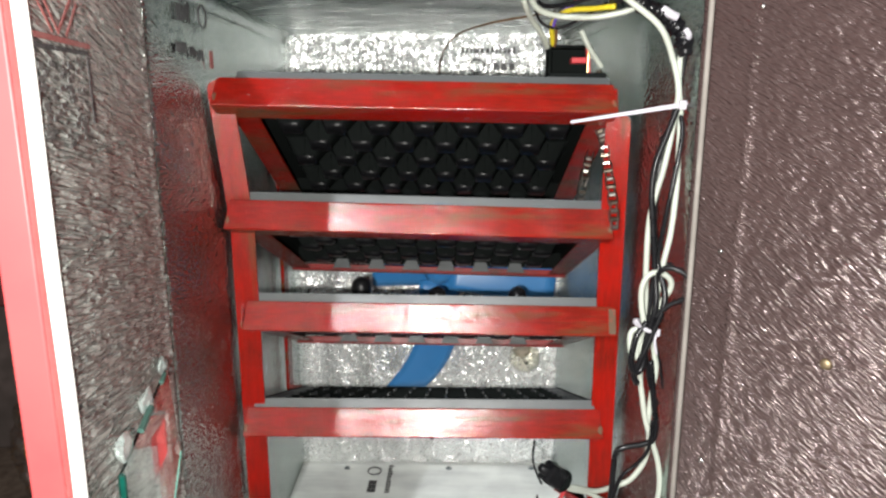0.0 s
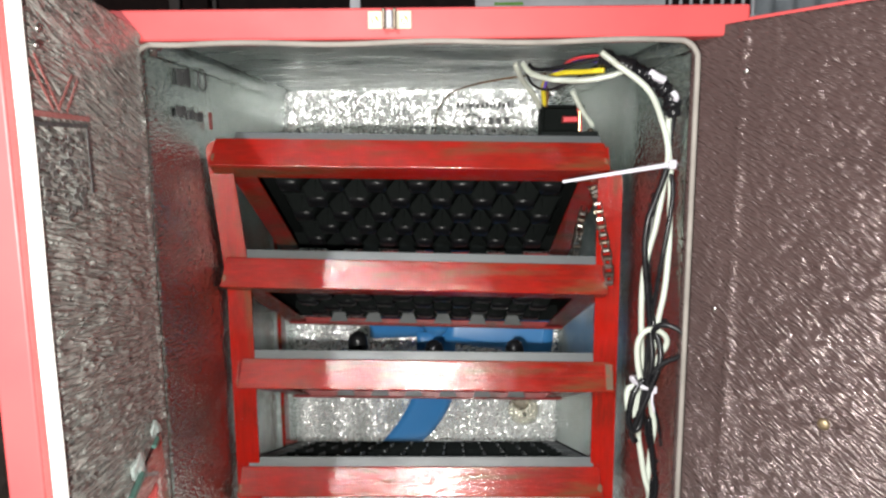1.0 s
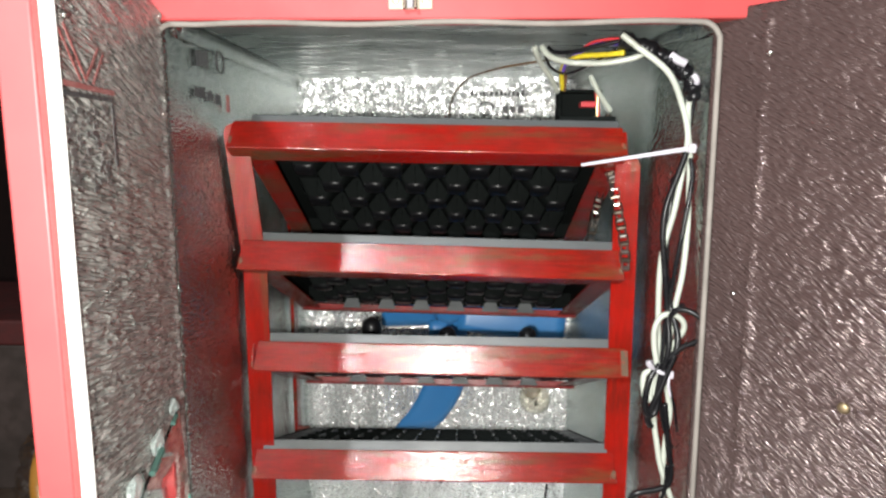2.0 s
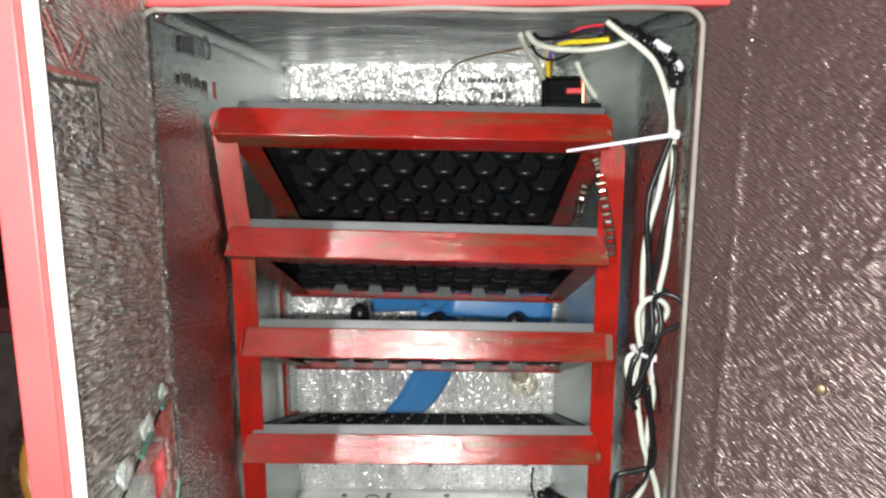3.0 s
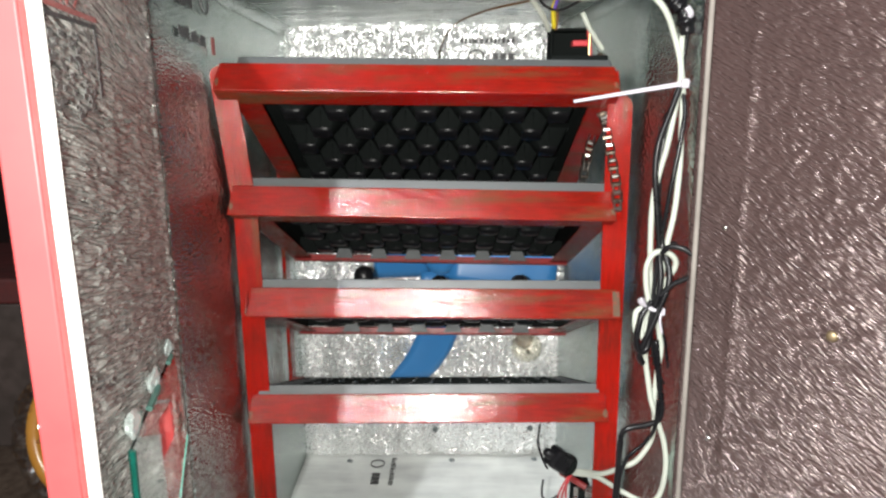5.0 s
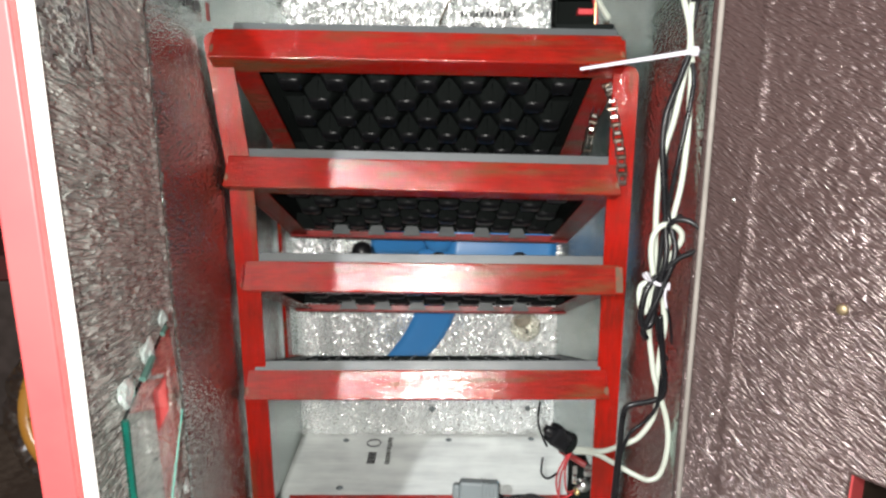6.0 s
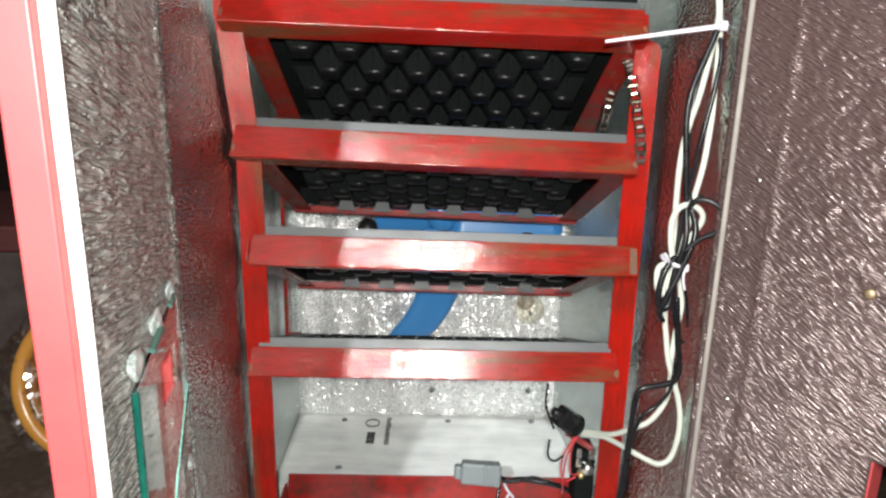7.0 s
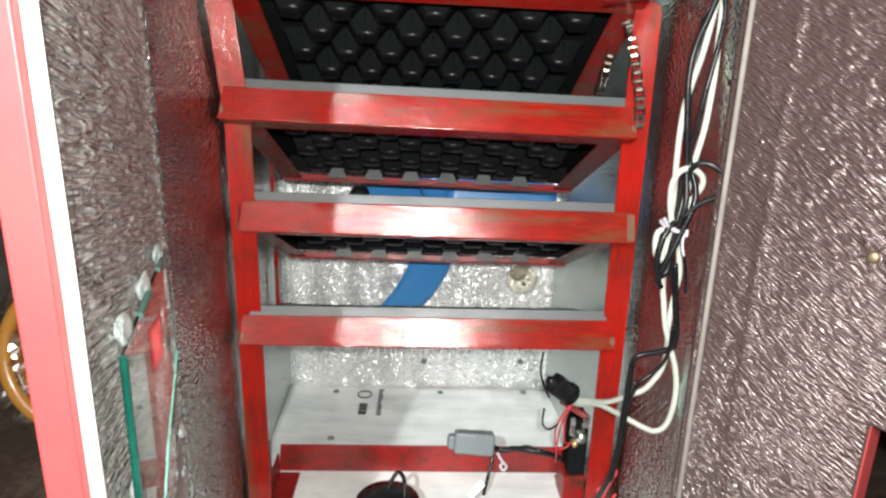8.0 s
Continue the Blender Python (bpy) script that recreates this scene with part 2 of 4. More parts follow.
def part(name, bm, material, parent=None, label="", smooth=False, local=False):
    """One mesh under a thing or a part. The mesh is in world metres, or with local in its parent's own."""
    ob = new(name, bm if isinstance(bm, bpy.types.Mesh) else mesh_of(name, bm, material, smooth))
    if parent:
        ob.parent = parent
        if not local:
            ob.matrix_parent_inverse = chain_of(parent).inverted()
    return tagged(ob, label)


def block(x0, x1, y0, y1, z0, z1, bevel=0.0, bm=None, m=None, segs=2):
    """A bevelled box between two corners, added to bm."""
    own = bmesh.new()
    bmesh.ops.create_cube(own, size=1, matrix=Matrix.Translation(((x0 + x1) / 2, (y0 + y1) / 2, (z0 + z1) / 2)) @ Matrix.Diagonal((x1 - x0, y1 - y0, z1 - z0, 1)))
    if bevel:
        bmesh.ops.bevel(own, geom=own.edges[:], offset=bevel, segments=segs, affect="EDGES", profile=0.5)
    if m is not None:
        own.transform(m)
    return join(bm, own)


def join(bm, own):
    if bm is None:
        return own
    me = bpy.data.meshes.new("tmp")
    own.to_mesh(me)
    own.free()
    bm.from_mesh(me)
    bpy.data.meshes.remove(me)
    return bm


def smooth_path(points, steps=8, closed=False):
    pts = [Vector(p) for p in points]
    n = len(pts)
    out = []
    for i in range(n if closed else n - 1):
        if closed:
            a, b, c, d = (pts[(i + k - 1) % n] for k in range(4))
        else:
            a, b, c, d = pts[max(i - 1, 0)], pts[i], pts[i + 1], pts[min(i + 2, n - 1)]
        for k in range(steps):
            t = k / steps
            out.append(0.5 * ((2 * b) + (c - a) * t + (2 * a - 5 * b + 4 * c - d) * t * t + (3 * b - a - 3 * c + d) * t ** 3))
    if not closed:
        out.append(pts[-1])
    return out


def tube(points, r, segs=8, steps=8, closed=False, flat=1.0, bm=None, taper=None):
    """A round or flattened cord along a smooth path."""
    own = bmesh.new()
    path = smooth_path(points, steps, closed)
    n = len(path)
    rings, side = [], None
    for i, p in enumerate(path):
        if closed:
            d = (path[(i + 1) % n] - path[i - 1]).normalized()
        else:
            d = (path[min(i + 1, n - 1)] - path[max(i - 1, 0)]).normalized()
        if side is None:
            side = d.orthogonal().normalized()
        side = (side - d * side.dot(d)).normalized()
        up = d.cross(side)
        k = r if taper is None else r * taper(i / (n - 1))
        rings.append([own.verts.new(p + (math.cos(a) * side + math.sin(a) * up * flat) * k) for a in (2 * math.pi * j / segs for j in range(segs))])
    for i in range(n if closed else n - 1):
        a, b = rings[i], rings[(i + 1) % n]
        for j in range(segs):
            own.faces.new((a[j], a[(j + 1) % segs], b[(j + 1) % segs], b[j]))
    if not closed:
        own.faces.new(rings[0][::-1])
        own.faces.new(rings[-1])
    return join(bm, own)


def lathe(profile, m=None, segs=24, bm=None):
    """A body turned round z from (radius, height) pairs."""
    own = bmesh.new()
    rings = []
    for r, z in profile:
        rings.append([own.verts.new((r * math.cos(2 * math.pi * j / segs), r * math.sin(2 * math.pi * j / segs), z)) for j in range(segs)])
    for a, b in zip(rings, rings[1:]):
        for j in range(segs):
            own.faces.new((a[j], a[(j + 1) % segs], b[(j + 1) % segs], b[j]))
    own.faces.new(rings[0][::-1])
    own.faces.new(rings[-1])
    if m is not None:
        own.transform(m)
    return join(bm, own)


def angle_iron(length, leg_up, leg_in, thick, m=None, bm=None):
    """An L section along x from 0: one leg up in z at y=0, one leg in along y at z=0, with soft edges."""
    own = block(0, length, 0, thick, 0, leg_up, 0.0012)
    for v in own.verts:                                       # hand-cut ends, the upper corners taken off
        if v.co.z > leg_up * 0.6:
            v.co.x += 0.004 if v.co.x < 0.004 else (-0.004 if v.co.x > length - 0.004 else 0)
    block(0.0006, length - 0.0006, thick * 0.5, leg_in, 0, thick, 0.0012, own)
    if m is not None:
        own.transform(m)
    return join(bm, own)


def sheet(corner, u, v, nu, nv, amp, scale, hole=None, thick=0.003, seed=0.0, ridges=(), crumple=None, ripple=None, bulge=None):
    """A crinkled foil sheet spanned by u and v from a corner, thickened to the back, with an optional opening (u0, u1, v0, v1 as fractions)."""
    own = bmesh.new()
    c, u, v = Vector(corner), Vector(u), Vector(v)
    nrm = u.cross(v).normalized()
    grid = {}
    for i in range(nu + 1):
        for j in range(nv + 1):
            p = c + u * (i / nu) + v * (j / nv)
            edge = min(i, j, nu - i, nv - j)
            h = amp * (noise.noise(p * scale + Vector((seed, seed, 0))) + 0.5 * noise.noise(p * scale * 2.7))
            if crumple:
                ca, cu, cv, fade, lean = crumple
                du, dv = i / nu * u.length, j / nv * v.length
                h += ca * (1 + fade * (0.5 - i / nu)) * (0.4 - 2 * abs(noise.noise(Vector((du * cu, (dv + lean * du) * cv, seed)))))
            if bulge:                                         # bulged inwards so the rack's mirror image fits the camera's view
                h += bulge(i / nu, p.z)
            if ripple:                                        # soft waves across u
                h += ripple[0] * math.sin(2 * math.pi * i / nu * u.length / ripple[1] + 0.8 * noise.noise(p * 6))
            for at, wide, high in ridges:
                h += high * math.exp(-(((i / nu - at) * u.length) / wide) ** 2) * (0.55 + 0.9 * noise.noise(p * 140))
            grid[i, j] = own.verts.new(p + nrm * h * min(edge / 3, 1.0))
    for i in range(nu):
        for j in range(nv):
            if hole and hole[0] <= (i + 0.5) / nu <= hole[1] and hole[2] <= (j + 0.5) / nv <= hole[3]:
                continue
            own.faces.new((grid[i, j], grid[i + 1, j], grid[i + 1, j + 1], grid[i, j + 1]))
    for w in [w for w in own.verts if not w.link_faces]:
        own.verts.remove(w)
    back = bmesh.ops.extrude_face_region(own, geom=own.faces[:])
    for w in [g for g in back["geom"] if isinstance(g, bmesh.types.BMVert)]:
        w.co -= nrm * thick
    return own


# ---- the room ----
def room():
    x0, x1, y0, y1, z0, z1 = -2.4, 2.6, -2.6, 3.6, GROUND_Z, 2.5
    for name, b in (("wall_north", (x0, x1, y1, y1 + 0.12, z0, z1)), ("wall_south", (x0, x1, y0 - 0.12, y0, z0, z1)),
                    ("wall_west", (x0 - 0.12, x0, y0 - 0.12, y1 + 0.12, z0, z1)), ("wall_east", (x1, x1 + 0.12, y0 - 0.12, y1 + 0.12, z0, z1))):
        tagged(part(name, block(*b), PLASTER), "dim plastered wall of the workshop room", "wall", kind="structure")
    tagged(part("ceiling", block(x0 - 0.12, x1 + 0.12, y0 - 0.12, y1 + 0.12, z1, z1 + 0.1), PLASTER), "plain plastered ceiling of the workshop room", "ceiling", kind="structure")
    tagged(part("floor", block(x0 - 0.12, x1 + 0.12, y0 - 0.12, y1 + 0.12, z0 - 0.1, z0), GROUND), "dark brown speckled floor of the workshop", "floor", kind="structure")


GROUND_Z = -0.17
room()

# ---- the incubator cabinet ----
XL, XR, YF, YB, ZF, ZC = -0.251, 0.277, -0.115, 0.45, -0.127, 0.694
XLB, XRB = -0.262, 0.236
OL, OR = -0.281, 0.313
OT, OB = 0.714, -0.17
cabinet = thing("incubator_cabinet", (0.01, 0.16, OB), "red sheet-metal incubator cabinet with foil-lined walls, doors open", "cabinet")


def build_cabinet():
    bm = block(OL, OL + 0.004, YF + 0.02, YB + 0.03, OB, OT, 0.001)
    part("side_panel", bm, RED_SKIN, cabinet)
    part("side_panel", block(OR - 0.004, OR, YF + 0.02, YB + 0.03, OB, OT, 0.001), RED_SKIN, cabinet)
    part("back_panel", block(OL + 0.004, OR - 0.004, YB + 0.026, YB + 0.03, OB, OT, 0.001), RED_SKIN, cabinet)
    part("top_panel", block(OL + 0.004, OR - 0.004, YF + 0.02, YB + 0.026, OT - 0.004, OT, 0.001), RED_SKIN, cabinet)
    part("bottom_panel", block(OL + 0.004, OR - 0.004, YF + 0.02, YB + 0.026, OB, OB + 0.004, 0.001), RED_SKIN, cabinet)
    # the front frame: header, sill and two stiles, butted
    part("header", block(OL, OR, YF - 0.012, YF + 0.02, ZC - 0.0085, OT, 0.0025), RED_SKIN, cabinet)
    part("sill", block(OL, OR, YF - 0.012, YF + 0.02, OB, ZF, 0.0025), RED_SKIN, cabinet)
    part("stile", block(OL, XL - 0.004, YF + 0.006, YF + 0.02, ZF, ZC, 0.0025), RED_SKIN, cabinet)
    part("stile", block(XR + 0.004, OR, YF + 0.006, YF + 0.02, ZF, ZC, 0.0025), RED_SKIN, cabinet)
    # the foil linings; side ones bulge so their reflections fit the camera's view
    def view_bulge(y, high, near):
        k = (y - YF) / (0.016 - YF) if y < 0.016 else 1.0 if y < 0.05 else max(1 - (y - 0.05) / 0.22, 0.0)
        return high * max(k, 0) ** near

    def view_bulge_left(s, z):
        return view_bulge(YF + s * (YB - YF), max(0.0190 - 0.105 * max(z - 0.43, 0), 0), 1.0)

    def view_bulge_right(s, z):
        return view_bulge(YB + s * (YF + 0.012 - YB), 0.0155, 2.3)

    part("foil_lining", sheet((XL, YF, ZF), (XLB - XL, YB - YF, 0), (0, 0, ZC - ZF), 72, 72, 0.0009, 28, bulge=view_bulge_left, thick=0.001), FOIL_SIDE, cabinet, "streaked silver foil lining on foam", True)
    part("foil_lining", sheet((XRB, YB, ZF), (XR - XRB - 0.0015, YF + 0.012 - YB, 0), (0, 0, ZC - ZF), 72, 72, 0.0009, 28, seed=3, bulge=view_bulge_right), FOIL_SIDE, cabinet, "streaked silver foil lining on foam", True)
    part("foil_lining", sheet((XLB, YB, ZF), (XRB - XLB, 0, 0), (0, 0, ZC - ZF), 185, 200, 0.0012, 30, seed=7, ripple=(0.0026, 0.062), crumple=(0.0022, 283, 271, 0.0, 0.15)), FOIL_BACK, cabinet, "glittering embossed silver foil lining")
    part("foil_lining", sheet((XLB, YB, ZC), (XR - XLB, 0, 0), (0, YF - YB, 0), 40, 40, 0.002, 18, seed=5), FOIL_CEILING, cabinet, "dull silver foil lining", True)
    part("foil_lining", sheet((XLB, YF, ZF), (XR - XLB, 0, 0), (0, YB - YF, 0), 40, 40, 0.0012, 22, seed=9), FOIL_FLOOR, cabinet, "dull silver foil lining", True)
    for side, xf, xb in ((1, XL, XLB), (-1, XR - 0.0015, XRB)):   # the foil turns from wall to ceiling in a soft bend
        own, rad = bmesh.new(), 0.016
        rows = []
        for i in range(25):
            k = 0.03 + 0.965 * i / 24
            x, y = xf + (xb - xf) * k, YF + (YB - YF) * k
            wave = 0.0006 * math.sin(i * 1.9) + 0.0004 * math.sin(i * 4.3)
            rows.append([own.verts.new((x + side * (rad * (1 - math.cos(a)) + 0.0008 + wave), y, ZC - rad * (1 - math.sin(a)) - 0.0008)) for a in np.linspace(0, math.pi / 2, 9)])
        for p0, p1 in zip(rows, rows[1:]):
            for i in range(8):
                own.faces.new((p0[i], p0[i + 1], p1[i + 1], p1[i]))
        ext = bmesh.ops.extrude_face_region(own, geom=own.faces[:])
        for v in [g for g in ext["geom"] if isinstance(g, bmesh.types.BMVert)]:
            v.co += Vector((-side * 0.0006, 0, 0.0006))
        bmesh.ops.recalc_face_normals(own, faces=own.faces)
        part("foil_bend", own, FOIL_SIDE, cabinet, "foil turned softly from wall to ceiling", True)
    # gasket round the mouth
    y, k = YF - 0.0125, 0.018
    a, b, c, d = XL - 0.0030, XR - 0.0100, ZF + 0.004, ZC - 0.0115
    loop = []
    for cx, cz, start, (ex, ez) in ((b - k, d - k, 0, (a + k, d)), (a + k, d - k, 90, (a, c + k)), (a + k, c + k, 180, (b - k, c)), (b - k, c + k, 270, (b, d - k))):
        arc = [(cx + k * math.cos(radians(start + g)), cz + k * math.sin(radians(start + g))) for g in range(0, 91, 18)]
        loop += arc
        for t in np.linspace(0, 1, 22)[1:-1]:
            loop.append((arc[-1][0] + (ex - arc[-1][0]) * t, arc[-1][1] + (ez - arc[-1][1]) * t + 0.0012 * math.sin(t * 17)))
    part("gasket", tube([(x, y, z) for x, z in loop], 0.0026, 10, 2, True, 1.0), GASKET_DIM, cabinet, "off-white foam sealing strip round the opening", True)
    # strike plate of the latch on the header
    lx, lz, fy = -0.0150, 0.7025, YF - 0.012
    plate = part("strike_plate", block(lx - 0.020, lx + 0.020, fy - 0.0016, fy, lz - 0.008, lz + 0.008, 0.0006), CREAM, cabinet, "small cream plated latch keeper")
    bm = block(lx - 0.0065, lx - 0.0035, fy - 0.010, fy - 0.0016, lz - 0.0085, lz + 0.0085, 0.0006)
    block(lx + 0.0035, lx + 0.0065, fy - 0.010, fy - 0.0016, lz - 0.0085, lz + 0.0085, 0.0006, bm)
    part("keeper_jaw", bm, OILED, plate)
    part("roller", lathe([(0.0008, 0), (0.003, 0.0006), (0.003, 0.0154), (0.0008, 0.016)], pose(lx, fy - 0.005, lz - 0.008), 12), NYLON, plate, "bright roller", True)
    for sx in (-0.0135, 0.0135):
        part("screw", lathe([(0.0005, 0), (0.0032, 0.0002), (0.0026, 0.0012), (0.0005, 0.0016)], pose(lx + sx, fy - 0.0015, lz, 90, 0, 0), 12), BRASS, plate, "brass screw")


build_cabinet()


# ---- the two doors ----
def door(p0, turn, q, hole, name_label, ridges):
    """A door leaf hinged at p0, its free edge at the given turn; q: the side of its inner face."""
    m = Matrix.Translation(p0) @ pose(0, 0, 0, 0, 0, turn)
    w, th, z0, z1 = 0.280, (0.0195 if q > 0 else 0.034), OB + 0.01, 0.700
    h0, h1, v0, v1 = hole
    bm = bmesh.new()
    xs, zs = (0.034, h0, h1, w), (z0, v0, v1, z1)
    grid = {(i, k): bm.verts.new((xs[i], 0, zs[k])) for i in range(4) for k in range(4)}
    for i in range(3):
        for k in range(3):
            if (i, k) != (1, 1):
                bm.faces.new((grid[i, k], grid[i + 1, k], grid[i + 1, k + 1], grid[i, k + 1]))
    ext = bmesh.ops.extrude_face_region(bm, geom=bm.faces[:])
    for v in [g for g in ext["geom"] if isinstance(g, bmesh.types.BMVert)]:
        v.co.y -= q * th
    bmesh.ops.recalc_face_normals(bm, faces=bm.faces)
    sharp = [e for e in bm.edges if len(e.link_faces) == 2 and e.calc_face_angle() > 0.5]
    bmesh.ops.bevel(bm, geom=sharp, offset=0.0016, segments=3, affect="EDGES", profile=0.5)
    bm.transform(m)
    leaf = part("door", bm, RED_SKIN, cabinet, name_label)
    y = q * 0.0045
    u0, u1, t0, t1 = (0.003 if q > 0 else -0.016), 0.260, z0 + 0.012, z1 - 0.004
    frac = ((h0 - u0) / (u1 - u0), (h1 - u0) / (u1 - u0), (v0 - t0) / (t1 - t0), (v1 - t0) / (t1 - t0))
    if q > 0:
        own = sheet((u1, y, t0), (u0 - u1, 0, 0), (0, 0, t1 - t0), 110, 520, 0.0008, 34, (1 - frac[1], 1 - frac[0], frac[2], frac[3]), seed=11, crumple=(0.0018, 17, 200, 1.0, 0.2),
                    ridges=[(1 - a / (u1 - u0), b, c) for a, b, c in ridges])
    else:
        own = sheet((u0, y, t0), (u1 - u0, 0, 0), (0, 0, t1 - t0), 90, 260, 0.0008, 34, frac, seed=17, thick=0.0008, crumple=(0.0003, 60, 90, 0.0, 0.5), ridges=[((a - u0) / (u1 - u0), b, c) for a, b, c in ridges])
    own.transform(m)
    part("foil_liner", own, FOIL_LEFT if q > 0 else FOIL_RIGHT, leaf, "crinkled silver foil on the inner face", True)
    if q > 0:                                                 # two long level creases
        for z, reach in ((0.470, 0.045), (0.5335, 0.022)):
            crease = [(u1 - 0.006 - (u1 - 0.006 - reach) * i / 14, 0.0052 + 0.0005 * math.sin(i * 2.3), z + 0.004 * i / 14 + 0.0011 * math.sin(i * 1.9 + z * 40)) for i in range(15)]
            own = tube(crease, 0.0009, 6, 3)
            own.transform(m)
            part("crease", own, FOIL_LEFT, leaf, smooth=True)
    # foam tape along the free edge
    wavy = [(0.2675 + 0.0008 * math.sin(i * 1.7), q * 0.0048, z0 + 0.004 + (z1 - z0 - 0.008) * i / 16) for i in range(17)]
    own = tube(wavy, 0.0056, 8, 4, False, 1.0)
    for v in own.verts:
        v.co.y *= 0.75
    own.transform(m)
    part("gasket", own, GASKET, leaf, "bright white foam sealing strip", True)
    return leaf, m


left_leaf, ML = door((-0.2554, -0.1161, 0), -78.6, 1, (0.050, 0.115, 0.10, 0.281), "open red door leaf lined with foil", [(0.012, 0.004, 0.003)])
right_leaf, MR = door((0.2833, -0.1115, 0), -50.6, -1, (0.150, 0.235, 0.09, 0.207), "open red door leaf lined with crinkled foil", [(0.036, 0.003, 0.0022)])


def door_details():
    # glass over the opening in one leaf, with its green cut edges and the blobs that hold it
    outline = [(0.222, 0.205), (0.2195, 0.309), (0.066, 0.329), (0.045, 0.232), (0.118, 0.183), (0.150, 0.152)]
    own = bmesh.new()
    f = own.faces.new([own.verts.new((s, 0.011, z)) for s, z in outline])
    ext = bmesh.ops.extrude_face_region(own, geom=[f])
    for v in [g for g in ext["geom"] if isinstance(g, bmesh.types.BMVert)]:
        v.co.y += 0.0025
    own.transform(ML)
    pane = part("glass_pane", own, GLASS, left_leaf, "loose clear window glass with green edges")
    pane.visible_shadow = False
    for (a, b), wide, edge in ((outline[0:2], 0.0027, GLASS_EDGE), (outline[3:5], 0.0009, GLASS_RIM), (outline[4:6], 0.0011, GLASS_RIM),
                               (((0.166, 0.3160), (0.132, 0.3204)), 0.0028, GLASS_DULL), (((0.092, 0.3256), (0.078, 0.3274)), 0.0024, GLASS_DULL)):
        own = tube([(a[0], 0.0132, a[1]), (b[0], 0.0132, b[1])], wide, 6, 1)
        own.transform(ML)
        part("glass_edge", own, edge, pane)
    # each blob is smeared off towards the glass
    for s, z, k in ((0.194, 0.314, 1.55), (0.126, 0.322, 1.45), (0.064, 0.330, 1.2), (0.040, 0.233, 1.05), (0.036, 0.143, 0.9), (0.040, 0.10, 0.8), (0.205, 0.200, 1.3)):
        own = bmesh.new()
        bmesh.ops.create_icosphere(own, subdivisions=4, radius=0.0072 * k)
        for v in own.verts:
            v.co *= 1 + 0.45 * noise.noise(v.co * 110 + Vector((s * 90, z * 90, 0))) + 0.12 * noise.noise(v.co * 420)
            if v.co.z < 0:
                v.co.x += 0.7 * v.co.z
        own.transform(ML @ Matrix.Translation((s, 0.0085, z)) @ Matrix.Diagonal((1.25, 0.42, 1.15, 1)))
        part("silicone_blob", own, SILICONE, left_leaf, "cloudy blob of clear silicone", True)
    own = sheet((0.118, 0.0035, 0.104), (-0.071, 0, 0), (0, 0, 0.134), 16, 30, 0.003, 60, seed=5, thick=0.002)
    own.transform(ML)
    part("foil_flap", own, FOIL_BACK, left_leaf, "loose flap of bright foil behind the glass", True)
    # a large screw that puckers the foil of the other leaf
    c = Vector((0.126, -0.0078, 0.351))
    own = lathe([(0.0006, 0), (0.0052, 0.0006), (0.0046, 0.0024), (0.0026, 0.0034), (0.0006, 0.0036)], MR @ Matrix.Translation(c) @ pose(0, 0, 0, 90, 0, 0), 16)
    screw = part("screw", own, OLD_BRASS, right_leaf, "dull brass screw head", True)
    for k, reach in enumerate((0.016, 0.010, 0.022, 0.012, 0.018, 0.009, 0.015, 0.011)):
        a = k * math.pi / 4 + 0.3 * (k % 3)
        way = Vector((math.cos(a), 0, math.sin(a)))
        own = tube([c + way * 0.007, c + way * (0.007 + reach * 0.5), c + way * (0.007 + reach) + Vector((0, 0.002, 0))], 0.0012, 8, 4, taper=lambda t: 1 - 0.85 * t)
        own.transform(MR)
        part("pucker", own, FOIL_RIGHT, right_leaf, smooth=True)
    # prints on the foil: red strokes and a black block of unreadable print
    def stroke(a, b, wide, material, y=0.0064, leaf=left_leaf, m=ML):
        a, b = Vector((a[0], y, a[1])), Vector((b[0], y, b[1]))
        d = b - a
        own = block(0, d.length, -0.0002, 0.0002, -wide / 2, wide / 2)
        own.transform(m @ Matrix.Translation(a) @ Matrix.Rotation(-math.atan2(d.z, d.x), 4, "Y"))
        part("print_mark", own, material, leaf)
    stroke((0.168, 0.607), (0.262, 0.606), 0.0035, RED_INK)
    for a, b in (((0.262, 0.636), (0.232, 0.610)), ((0.254, 0.640), (0.222, 0.610)), ((0.196, 0.634), (0.222, 0.612)), ((0.186, 0.632), (0.210, 0.610))):
        stroke(a, b, 0.0022, RED_INK)
    stroke((0.172, 0.602), (0.262, 0.600), 0.003, INK)
    stroke((0.174, 0.600), (0.172, 0.555), 0.005, INK)
    rnd = random.Random(4)
    for i in range(84):
        s, z = rnd.uniform(0.184, 0.256), rnd.uniform(0.542, 0.596)
        stroke((s, z), (s + rnd.uniform(0.003, 0.010), z + rnd.uniform(-0.002, 0.002)), rnd.uniform(0.0012, 0.0034), INK_FADED, 0.0062 + 0.0004 * i / 84)
    # small nails through the foil
    for leaf, m, q, places in ((left_leaf, ML, 1, ((0.252, 0.645), (0.247, 0.655), (0.03, 0.60))),
                               (right_leaf, MR, -1, ((0.040, 0.652), (0.022, 0.432), (0.021, 0.213), (0.05, 0.09), (0.16, 0.62)))):
        for s, z in places:
            own = lathe([(0.0005, 0), (0.0028, 0.0004), (0.0022, 0.0014), (0.0006, 0.0020)], m @ Matrix.Translation((s, q * 0.0065, z)) @ pose(0, 0, 0, -90 * q, 0, 0), 12)
            part("nail", own, STEEL, leaf, "bright nail head", True)


door_details()


